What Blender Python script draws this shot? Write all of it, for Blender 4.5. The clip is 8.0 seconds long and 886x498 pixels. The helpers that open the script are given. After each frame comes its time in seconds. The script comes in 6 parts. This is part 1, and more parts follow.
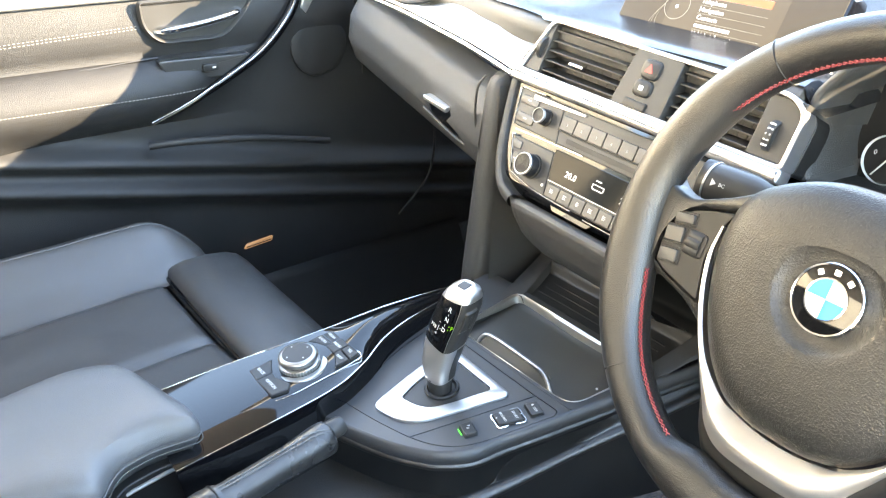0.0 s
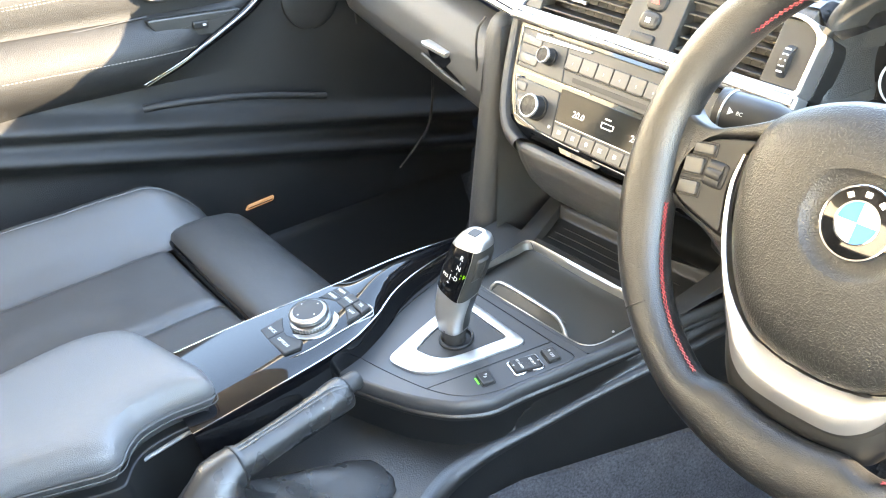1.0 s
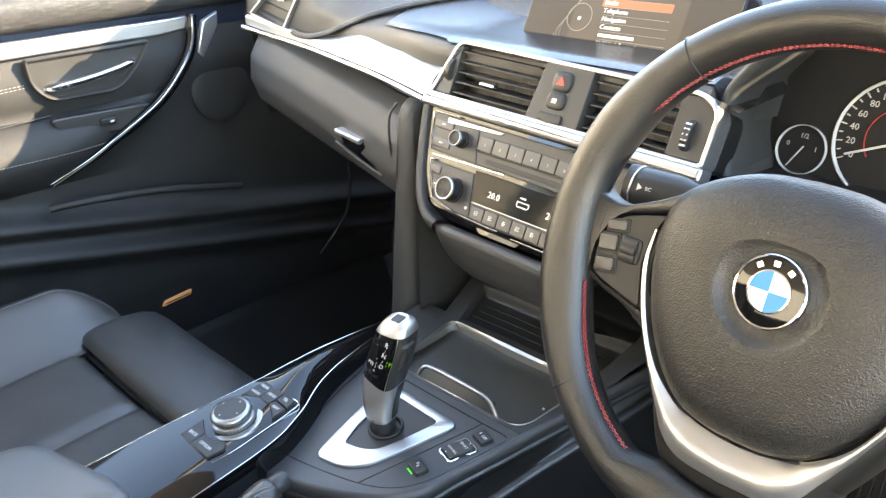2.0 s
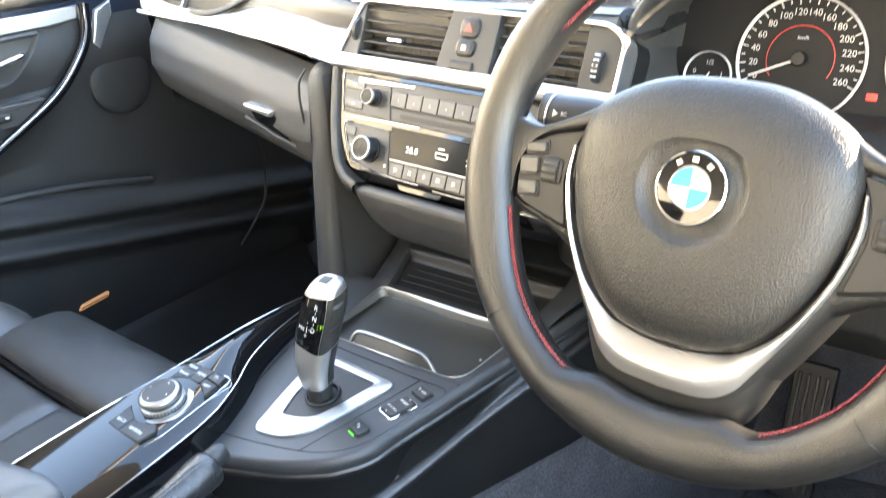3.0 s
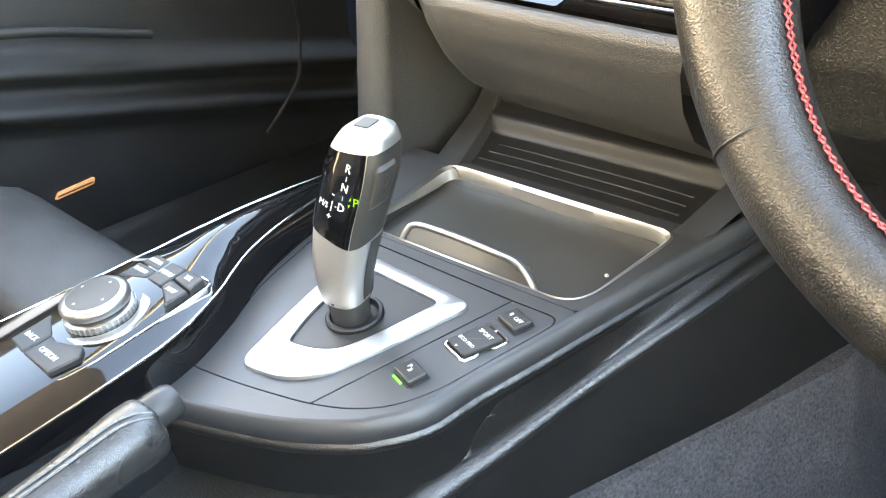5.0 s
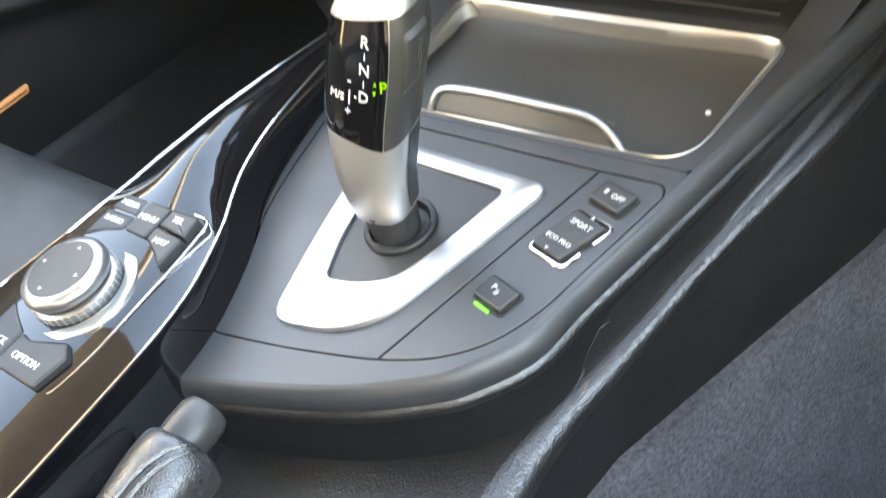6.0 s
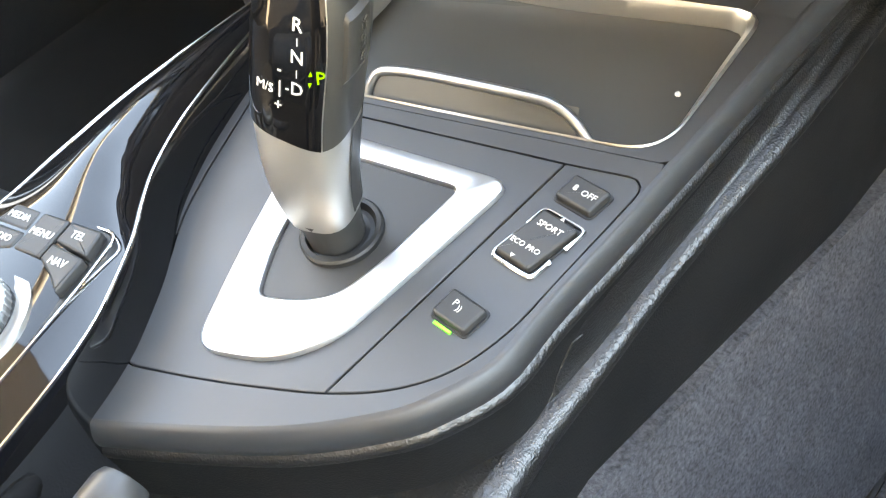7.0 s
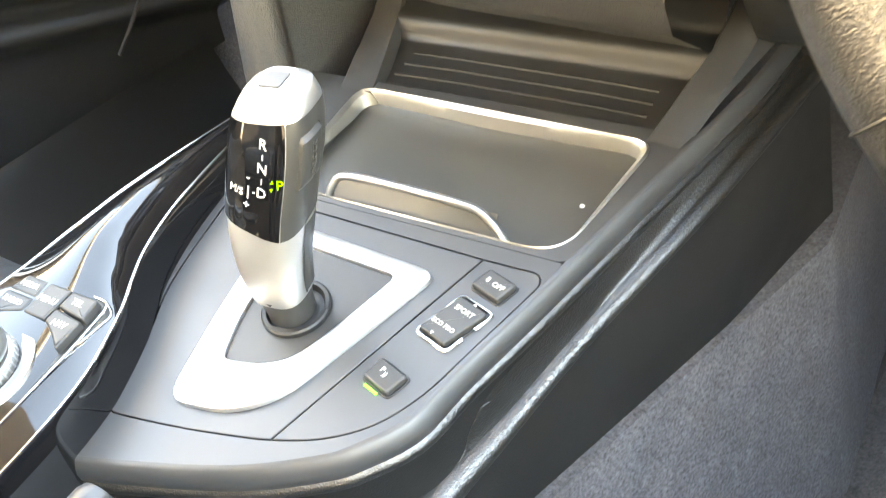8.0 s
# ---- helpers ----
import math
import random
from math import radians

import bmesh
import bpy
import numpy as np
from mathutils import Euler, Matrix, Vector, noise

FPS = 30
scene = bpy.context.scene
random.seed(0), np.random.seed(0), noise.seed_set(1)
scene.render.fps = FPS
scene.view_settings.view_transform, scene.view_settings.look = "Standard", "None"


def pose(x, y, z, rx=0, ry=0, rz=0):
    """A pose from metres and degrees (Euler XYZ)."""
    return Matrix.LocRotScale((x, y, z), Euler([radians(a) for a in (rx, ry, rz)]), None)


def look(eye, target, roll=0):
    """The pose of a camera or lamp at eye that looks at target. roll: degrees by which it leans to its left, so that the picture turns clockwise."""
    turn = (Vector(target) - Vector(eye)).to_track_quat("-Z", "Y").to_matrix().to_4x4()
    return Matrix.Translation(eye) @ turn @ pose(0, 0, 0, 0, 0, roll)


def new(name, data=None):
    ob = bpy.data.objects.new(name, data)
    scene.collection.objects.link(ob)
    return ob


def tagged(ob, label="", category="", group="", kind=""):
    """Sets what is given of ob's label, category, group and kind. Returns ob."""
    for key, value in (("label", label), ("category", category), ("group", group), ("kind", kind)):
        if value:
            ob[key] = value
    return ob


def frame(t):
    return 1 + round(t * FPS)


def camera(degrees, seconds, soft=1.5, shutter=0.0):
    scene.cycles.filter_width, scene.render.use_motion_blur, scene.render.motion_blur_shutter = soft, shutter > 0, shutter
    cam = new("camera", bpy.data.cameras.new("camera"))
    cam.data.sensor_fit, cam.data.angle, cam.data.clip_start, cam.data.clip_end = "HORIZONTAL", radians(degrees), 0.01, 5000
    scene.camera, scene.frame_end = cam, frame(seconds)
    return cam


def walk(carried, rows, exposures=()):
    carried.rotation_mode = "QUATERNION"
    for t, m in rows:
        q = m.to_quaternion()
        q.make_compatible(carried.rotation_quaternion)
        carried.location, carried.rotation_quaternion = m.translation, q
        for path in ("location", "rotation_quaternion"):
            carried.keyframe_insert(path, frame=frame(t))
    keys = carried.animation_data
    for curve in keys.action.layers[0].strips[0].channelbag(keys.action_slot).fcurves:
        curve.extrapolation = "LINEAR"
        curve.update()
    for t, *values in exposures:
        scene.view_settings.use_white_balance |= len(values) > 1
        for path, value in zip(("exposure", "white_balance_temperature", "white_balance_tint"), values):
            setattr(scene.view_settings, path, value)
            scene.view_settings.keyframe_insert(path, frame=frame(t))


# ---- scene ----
cam = camera(54.7, 8.0, soft=1.1, shutter=0.2)
PATH = [
    (0, (0.575, -0.473, 0.935), (-0.817, 0.656, 0.046), 2.0),
    (0.5, (0.57, -0.471, 0.935), (-0.791, 0.629, -0.034), 0.3),
    (1, (0.559, -0.473, 0.918), (-0.795, 0.628, -0.059), -0.7),
    (1.5, (0.57, -0.477, 0.919), (-0.786, 0.625, -0.054), -0.8),
    (1.7, (0.564, -0.462, 0.923), (-0.78, 0.702, 0.008), -0.8),
    (2.8, (0.545, -0.472, 0.904), (-0.615, 0.968, 0.143), -4.2),
    (3, (0.559, -0.473, 0.873), (-0.604, 0.93, 0.05), -4.4),
    (3.5, (0.533, -0.418, 0.807), (-0.637, 0.937, -0.084), -3.3),
    (4, (0.424, -0.328, 0.735), (-0.757, 1.007, -0.173), -3.1),
    (4.5, (0.354, -0.288, 0.687), (-0.853, 1.017, -0.229), -3.0),
    (4.7, (0.351, -0.286, 0.674), (-0.866, 1.003, -0.251), -3.0),
    (5.8, (0.257, -0.238, 0.674), (-0.854, 0.986, -0.452), -8.7),
    (6, (0.223, -0.214, 0.643), (-0.839, 0.891, -0.641), -14.3),
    (6.5, (0.183, -0.189, 0.617), (-0.77, 0.855, -0.798), -15.6),
    (7, (0.18, -0.181, 0.626), (-0.702, 0.972, -0.75), -12.0),
    (7.5, (0.196, -0.188, 0.644), (-0.673, 0.988, -0.721), -12.3),
    (8, (0.242, -0.216, 0.673), (-0.676, 1.072, -0.551), -8.5),
]
EXPOSE = [(0, 5.5, 9100, 11), (0.5, 5.65, 9200, 11), (1.0, 5.88, 9400, 11), (1.5, 5.28, 9600, 12), (1.7, 5.1, 9200, 12), (2.8, 4.4, 9000, 12), (3.0, 5.55, 9100, 12), (3.5, 6.45, 9200, 11),
          (4.5, 6.28, 10600, 12), (5.8, 6.05, 11500, 13), (6.5, 5.97, 12200, 14), (7, 6.18, 12600, 14), (8, 6.95, 13900, 13)]
walk(cam, [(t, look(eye, target, roll)) for t, eye, target, roll in PATH], EXPOSE)

# ---- world, sun ----
world = bpy.data.worlds.new("sky")
scene.world = world
world.use_nodes = True
wn = world.node_tree
sky = wn.nodes.new("ShaderNodeTexSky")
sky.sky_type, sky.sun_disc = "NISHITA", False
sky.dust_density, sky.ozone_density, sky.altitude = 0.1, 2.1, 1200
SUN_D = Vector((-0.62, -0.70, -0.35)).normalized()
sky.sun_elevation = math.asin(-SUN_D.z)
sky.sun_rotation = math.atan2(-SUN_D.x, -SUN_D.y)
wn.nodes["Background"].inputs[1].default_value = 0.15
wn.links.new(sky.outputs[0], wn.nodes["Background"].inputs[0])
sun = new("sun", bpy.data.lights.new("sun", "SUN"))
sun.data.energy, sun.data.angle, sun.data.color = 1.7, radians(0.5), (1.0, 0.93, 0.82)
sun.rotation_mode = "QUATERNION"
sun.rotation_quaternion = SUN_D.to_track_quat("-Z", "Y")


# ---- materials ----
def mat(name, color, rough=0.5, metal=0.0, grain=0.0, size=0.001, kind="noise", vary=0.15, coat=0.0, spec=0.5,
        wear=0.0, emit=None, blotch=0.05, depth=0.16, speck=0.0):
    """A principled surface: colour that varies at two scales, roughness that varies, and a fine relief."""
    m = bpy.data.materials.new(name)
    m.use_nodes = True
    t = m.node_tree
    b = t.nodes["Principled BSDF"]
    b.inputs["Roughness"].default_value = rough
    b.inputs["Metallic"].default_value = metal
    b.inputs["Coat Weight"].default_value = coat
    b.inputs["Coat Roughness"].default_value = 0.03
    b.inputs["Specular IOR Level"].default_value = spec
    co = t.nodes.new("ShaderNodeTexCoord")
    big = t.nodes.new("ShaderNodeTexNoise")
    big.inputs["Scale"].default_value, big.inputs["Detail"].default_value = 1 / blotch, 4
    t.links.new(co.outputs["Object"], big.inputs["Vector"])
    ramp = t.nodes.new("ShaderNodeMapRange")
    ramp.inputs["To Min"].default_value, ramp.inputs["To Max"].default_value = 1 - vary, 1 + vary
    t.links.new(big.outputs["Fac"], ramp.inputs["Value"])
    mul = t.nodes.new("ShaderNodeMix")
    mul.data_type, mul.blend_type = "RGBA", "MULTIPLY"
    mul.inputs["Factor"].default_value = 1
    mul.inputs["A"].default_value = (*color, 1)
    if speck:
        fine = t.nodes.new("ShaderNodeTexNoise")
        fine.inputs["Scale"].default_value, fine.inputs["Detail"].default_value, fine.inputs["Roughness"].default_value = 0.55 / size, 4, 0.7
        t.links.new(co.outputs["Object"], fine.inputs["Vector"])
        fr = t.nodes.new("ShaderNodeMapRange")
        fr.inputs["From Min"].default_value, fr.inputs["From Max"].default_value = 0.3, 0.7
        fr.inputs["To Min"].default_value, fr.inputs["To Max"].default_value = 1 - speck, 1 + speck
        t.links.new(fine.outputs["Fac"], fr.inputs["Value"])
        both = t.nodes.new("ShaderNodeMath")
        both.operation = "MULTIPLY"
        t.links.new(ramp.outputs[0], both.inputs[0])
        t.links.new(fr.outputs[0], both.inputs[1])
        t.links.new(both.outputs[0], mul.inputs["B"])
    else:
        t.links.new(ramp.outputs[0], mul.inputs["B"])
    t.links.new(mul.outputs["Result"], b.inputs["Base Color"])
    rr = t.nodes.new("ShaderNodeMapRange")
    rr.inputs["From Min"].default_value, rr.inputs["From Max"].default_value = 0.35, 0.65
    rr.inputs["To Min"].default_value, rr.inputs["To Max"].default_value = max(rough - 0.08 * rough - wear, 0.01), min(rough + 0.08 * rough + wear, 1)
    t.links.new(big.outputs["Fac"], rr.inputs["Value"])
    t.links.new(rr.outputs[0], b.inputs["Roughness"])
    if grain:
        if kind in ("leather", "pebble"):
            tex = t.nodes.new("ShaderNodeTexVoronoi")
            tex.feature = "DISTANCE_TO_EDGE" if kind == "leather" else "F1"
            tex.inputs["Scale"].default_value = 1 / size
            wob = t.nodes.new("ShaderNodeTexNoise")
            wob.inputs["Scale"].default_value = 0.35 / size
            add = t.nodes.new("ShaderNodeMix")
            add.data_type, add.blend_type = "RGBA", "LINEAR_LIGHT"
            add.inputs["Factor"].default_value = size * 1.2
            t.links.new(co.outputs["Object"], add.inputs["A"])
            t.links.new(co.outputs["Object"], wob.inputs["Vector"])
            t.links.new(wob.outputs["Color"], add.inputs["B"])
            t.links.new(add.outputs["Result"], tex.inputs["Vector"])
            sm = t.nodes.new("ShaderNodeMapRange")
            sm.interpolation_type = "SMOOTHSTEP"
            sm.inputs["From Max"].default_value = 0.26 if kind == "leather" else 0.8
            if kind == "pebble":
                sm.inputs["To Min"].default_value, sm.inputs["To Max"].default_value = 1, 0
            t.links.new(tex.outputs["Distance"], sm.inputs["Value"])
            h = sm.outputs[0]
        else:
            tex = t.nodes.new("ShaderNodeTexNoise")
            tex.inputs["Scale"].default_value, tex.inputs["Detail"].default_value = 1 / size, 3
            t.links.new(co.outputs["Object"], tex.inputs["Vector"])
            h = tex.outputs["Fac"]
        bump = t.nodes.new("ShaderNodeBump")
        bump.inputs["Strength"].default_value, bump.inputs["Distance"].default_value = grain, size * (0.4 if kind == "noise" else depth)
        t.links.new(h, bump.inputs["Height"])
        t.links.new(bump.outputs[0], b.inputs["Normal"])
    if emit:
        b.inputs["Emission Color"].default_value = (*emit[0], 1)
        b.inputs["Emission Strength"].default_value = emit[1]
    return m


LEATHER = mat("black_leather", (0.013, 0.013, 0.0132), 0.38, grain=1.0, size=0.0022, kind="leather", vary=0.12, wear=0.04, depth=0.22)
# black hide with sun and sky glare put into a paler base colour
ARMHIDE = mat("armrest_hide_lit", (0.06, 0.0605, 0.0615), 0.42, grain=0.5, size=0.0015, kind="leather", vary=0.08)
DOORHIDE = mat("door_hide", (0.0108, 0.0108, 0.0111), 0.55, grain=0.5, size=0.0021, kind="leather", vary=0.12, spec=0.28)
GRIPHIDE = mat("grip_leather", (0.015, 0.0148, 0.0147), 0.30, grain=0.28, size=0.0014, kind="leather", vary=0.15, wear=0.05)
SEATHIDE = mat("seat_leather", (0.024, 0.0239, 0.0238), 0.40, grain=0.35, size=0.0014, kind="leather", vary=0.15, wear=0.03)
WHEELHIDE = mat("wheel_leather", (0.009, 0.0088, 0.0087), 0.34, grain=0.9, size=0.00095, kind="pebble", vary=0.10, depth=0.13)
AIRBAG = mat("airbag_plastic", (0.0115, 0.0113, 0.0111), 0.40, grain=1.0, size=0.0013, kind="pebble", vary=0.08, spec=0.42, depth=0.16)
SOFT = mat("soft_dash_plastic", (0.028, 0.0278, 0.0274), 0.44, grain=0.9, size=0.0016, kind="leather", vary=0.12)
# sunlit beige of the pad is put into its base colour
PADTOP = mat("dash_top_skin", (0.028, 0.0275, 0.0265), 0.46, grain=0.5, size=0.0016, kind="leather", vary=0.12)
# darker, glossier copy of the dash skin, so the sky's blue reflection stands out
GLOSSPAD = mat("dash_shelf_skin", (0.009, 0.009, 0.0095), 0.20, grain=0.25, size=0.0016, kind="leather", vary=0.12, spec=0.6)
# deck and side share one skin; the second copy reflects more for brighter highlights
DECKHIDE = mat("deck_skin", (0.0075, 0.0074, 0.0073), 0.33, grain=0.8, size=0.0016, kind="pebble", vary=0.12, spec=0.36, depth=0.14)
SIDE = mat("side_highlight_skin", (0.0072, 0.0071, 0.0070), 0.31, grain=0.75, size=0.0013, kind="pebble", vary=0.12, spec=0.6, depth=0.14)
# darker, duller copy of the side plastic, with deep shade in its colour
SHADESIDE = mat("shaded_side_plastic", (0.0055, 0.0056, 0.0057), 0.55, grain=0.5, size=0.0013, kind="pebble", vary=0.15, spec=0.2, depth=0.12)
PANEL = mat("satin_panel_plastic", (0.019, 0.0196, 0.0206), 0.44, grain=0.08, size=0.0004, vary=0.06)
BUTTON = mat("button_plastic", (0.020, 0.0197, 0.0193), 0.40, grain=0.05, size=0.0004, vary=0.05, spec=0.3)
DARK = mat("dark_plastic", (0.008, 0.008, 0.008), 0.48, grain=0.15, size=0.0006, vary=0.1, spec=0.32)
PIANO = mat("gloss_black", (0.003, 0.003, 0.0034), 0.04, vary=0.1, spec=0.36)
DISPLAY = mat("display_glass", (0.004, 0.004, 0.0042), 0.08, vary=0.1, spec=0.09)
LID = mat("lid_plastic", (0.026, 0.026, 0.024), 0.40, grain=0.06, size=0.0005, vary=0.12)
SILVER = mat("satin_silver", (0.42, 0.42, 0.42), 0.34, 0.9, grain=0.05, size=0.0003, vary=0.05)
TRAYSILVER = mat("tray_silver", (0.26, 0.256, 0.248), 0.33, 0.9, vary=0.05)
LEVER = mat("lever_metal", (0.38, 0.372, 0.36), 0.40, 0.9, vary=0.05)
CHROME = mat("chrome", (0.58, 0.58, 0.58), 0.10, 1.0, vary=0.03)
PODGREY = mat("pod_grey_plastic", (0.012, 0.0118, 0.0115), 0.46, vary=0.06, spec=0.28)
KEYGREY = mat("key_grey_plastic", (0.034, 0.033, 0.0315), 0.38, 0.12, grain=0.05, size=0.0004, vary=0.08)
KEYDARK = mat("menu_key_plastic", (0.016, 0.0155, 0.015), 0.42, spec=0.3, grain=0.05, size=0.0004, vary=0.08)
STACK = mat("stack_grey_plastic", (0.032, 0.0313, 0.030), 0.40, 0.10, spec=0.30, grain=0.12, size=0.0004, vary=0.08)
CARPET = mat("carpet", (0.045, 0.046, 0.0505), 0.95, grain=1.0, size=0.0016, vary=0.42, spec=0.1, blotch=0.03, speck=0.55)
MATFAB = mat("mat_carpet", (0.036, 0.037, 0.040), 0.95, grain=1.0, size=0.0018, vary=0.5, spec=0.1, blotch=0.02, speck=0.5)
PRINT = mat("white_print", (0.38, 0.38, 0.37), 0.5, vary=0.02)
RED = mat("red_thread", (0.14, 0.010, 0.013), 0.6, grain=0.3, size=0.0006, vary=0.15)
BLACKTHREAD = mat("dark_thread", (0.05, 0.05, 0.05), 0.6, vary=0.1)
GREYTHREAD = mat("grey_thread", (0.2, 0.19, 0.175), 0.6, vary=0.1)
BLUE = mat("badge_blue", (0.01, 0.14, 0.42), 0.35, spec=0.3, vary=0.02)
WHITE = mat("badge_white", (0.5, 0.5, 0.5), 0.35, spec=0.3, vary=0.02)
GREEN = mat("green_lamp", (0.03, 0.4, 0.03), 0.4, vary=0.0, emit=((0.02, 1.0, 0.03), 0.022))
LIME = mat("lime_lamp", (0.04, 0.16, 0.004), 0.4, vary=0.0, emit=((0.30, 1.0, 0.0), 0.010))
REDLAMP = mat("red_lamp", (0.6, 0.03, 0.03), 0.4, vary=0.0, emit=((1.0, 0.04, 0.03), 0.025))
REDPRINT = mat("red_print", (0.6, 0.04, 0.03), 0.5, vary=0.02)
ORANGE = mat("screen_orange", (0.3, 0.06, 0.01), 0.3, vary=0.0, emit=((1.0, 0.14, 0.03), 0.015))
# screen and pane glow includes the haze of reflections on the glass
SCREEN = mat("screen_glass", (0.02, 0.018, 0.015), 0.3, vary=0.1, spec=0.12, emit=((0.42, 0.35, 0.27), 0.010))
PANE = mat("screen_pane", (0.025, 0.022, 0.018), 0.3, vary=0.1, spec=0.12, emit=((0.44, 0.38, 0.30), 0.014))
PANELINE = mat("screen_lines", (0.1, 0.1, 0.09), 0.4, vary=0.0, emit=((0.8, 0.72, 0.6), 0.011))
SCREENTXT = mat("screen_text", (0.5, 0.5, 0.5), 0.4, vary=0.0, emit=((0.95, 0.95, 0.88), 0.016))
AMBER = mat("amber_lamp_lens", (0.30, 0.16, 0.08), 0.3, vary=0.0, emit=((1.0, 0.55, 0.28), 0.007))
HEADLINER = mat("headliner", (0.68, 0.66, 0.62), 0.9, grain=0.3, size=0.002, vary=0.05, spec=0.1)
# unseen ground, tinted warm for the light it throws back
STONE = mat("forecourt", (0.55, 0.46, 0.37), 0.9, grain=0.5, size=0.02, vary=0.3, blotch=0.6)
# pale warm surface of the added bounce walls
BOUNCEWALL = mat("bounce_wall", (0.84, 0.78, 0.66), 0.9, grain=0.5, size=0.01, vary=0.12, blotch=0.5, spec=0.2)
PAINT = mat("outer_paint", (0.02, 0.03, 0.06), 0.3, coat=0.8, vary=0.05)
THREADGAP = mat("edge_binding", (0.012, 0.012, 0.013), 0.9, grain=0.6, size=0.001, vary=0.2)
DIAL = mat("dial_face", (0.006, 0.006, 0.0065), 0.6, vary=0.05, spec=0.2)


# ---- mesh helpers ----
def part(name, bm, material, parent=None, label="", sharp=38, kind=""):
    """Links a bmesh as one mesh object, under a thing or a part."""
    bmesh.ops.recalc_face_normals(bm, faces=bm.faces)
    for f in bm.faces:
        f.smooth = True
    lim = radians(sharp)
    for e in bm.edges:
        if len(e.link_faces) == 2:
            a, b = e.link_faces[0].calc_area(), e.link_faces[1].calc_area()
            turn = e.calc_face_angle(0)
            if turn > lim or (turn > 0.12 and max(a, b) > 12 * min(a, b)):
                e.smooth = False
    me = bpy.data.meshes.new(name)
    bm.to_mesh(me)
    bm.free()
    me.materials.append(material)
    ob = new(name, me)
    if parent:
        ob.parent = parent
    return tagged(ob, label=label, kind=kind)


def thing(name, m, label, category, group="", kind=""):
    ob = new(name)
    ob.empty_display_size = 0.02
    ob.matrix_basis = m
    return tagged(ob, label, category, group, kind)


def loft(rings, closed=True, cap=True, around=False):
    """Skin through rings of equally many points. closed: each ring closes; around: last ring joins the first."""
    bm = bmesh.new()
    vs = [[bm.verts.new(p) for p in r] for r in rings]
    n = len(rings[0])
    last = len(vs) if around else len(vs) - 1
    for i in range(last):
        a, b = vs[i], vs[(i + 1) % len(vs)]
        for j in range(n if closed else n - 1):
            k = (j + 1) % n
            bm.faces.new((a[j], a[k], b[k], b[j]))
    if cap and closed and not around:
        bm.faces.new(vs[0][::-1])
        bm.faces.new(vs[-1])
    return bm


def rounded(poly, r, n=5):
    """Rounds a polygon's corners. r: one radius or one a corner."""
    out, m = [], len(poly)
    for i in range(m):
        p, a, b = Vector(poly[i]), Vector(poly[i - 1]), Vector(poly[(i + 1) % m])
        rr = r[i] if isinstance(r, (list, tuple)) else r
        if rr <= 0:
            out.append(tuple(p))
            continue
        d = min(rr, (a - p).length * 0.48, (b - p).length * 0.48)
        s, e = p + (a - p).normalized() * d, p + (b - p).normalized() * d
        for k in range(n + 1):
            t = k / n
            out.append(tuple(s * (1 - t) ** 2 + p * 2 * t * (1 - t) + e * t * t))
    return out


def area(poly):
    return sum(p[0] * q[1] - q[0] * p[1] for p, q in zip(poly, poly[1:] + poly[:1])) / 2


def offset(poly, d):
    """Moves a closed 2D polygon outwards by d."""
    if area(poly) < 0:
        d = -d
    out, m = [], len(poly)
    for i in range(m):
        p, a, b = Vector(poly[i]), Vector(poly[i - 1]), Vector(poly[(i + 1) % m])
        u, v = (p - a).normalized(), (b - p).normalized()
        n = Vector((u.y + v.y, -u.x - v.x))
        n = n.normalized() / max(n.length / 2, 0.5) if n.length > 1e-6 else Vector((u.y, -u.x))
        out.append(tuple(p + n * d))
    return out


def slab(poly, z0, z1, bevel=0.001, seg=3, crown=0.0):
    """A plate with a rounded upper edge."""
    rings = [[(x, y, z0) for x, y in poly]]
    for k in range(seg + 1):
        a = math.pi / 2 * k / seg
        rings.append([(x, y, z1 - bevel + bevel * math.sin(a)) for x, y in offset(poly, -bevel * (1 - math.cos(a)))])
    return loft(rings)


def ring_slab(outer, inner, z0, z1, bevel=0.001):
    """A frame between two outlines of equally many points."""
    o2, i2 = offset(outer, -bevel), offset(inner, bevel)
    cols = [[(x, y, z0) for x, y in outer], [(x, y, z1 - bevel) for x, y in outer], [(x, y, z1 - bevel * 0.3) for x, y in offset(outer, -bevel * 0.3)],
            [(x, y, z1) for x, y in o2], [(x, y, z1) for x, y in i2], [(x, y, z1 - bevel * 0.3) for x, y in offset(inner, bevel * 0.3)],
            [(x, y, z1 - bevel) for x, y in inner], [(x, y, z0) for x, y in inner]]
    return loft(cols, around=True, cap=False)


def resample(poly, n, closed=True):
    pts = [Vector(p) for p in poly] + ([Vector(poly[0])] if closed else [])
    ln = [0]
    for a, b in zip(pts, pts[1:]):
        ln.append(ln[-1] + (b - a).length)
    out, j = [], 0
    for k in range(n):
        s = ln[-1] * k / (n if closed else n - 1)
        while j < len(ln) - 2 and ln[j + 1] < s:
            j += 1
        t = (s - ln[j]) / max(ln[j + 1] - ln[j], 1e-9)
        out.append(tuple(pts[j].lerp(pts[j + 1], min(t, 1))))
    return out


def smooth_line(pts, n=8):
    """A Catmull-Rom line through points."""
    p = [Vector(q) for q in pts]
    p = [p[0] * 2 - p[1]] + p + [p[-1] * 2 - p[-2]]
    out = []
    for i in range(1, len(p) - 2):
        for k in range(n):
            t = k / n
            out.append(0.5 * (2 * p[i] + (p[i + 1] - p[i - 1]) * t + (2 * p[i - 1] - 5 * p[i] + 4 * p[i + 1] - p[i + 2]) * t * t
                              + (3 * p[i] - p[i - 1] - 3 * p[i + 1] + p[i + 2]) * t ** 3))
    return out + [p[-2]]


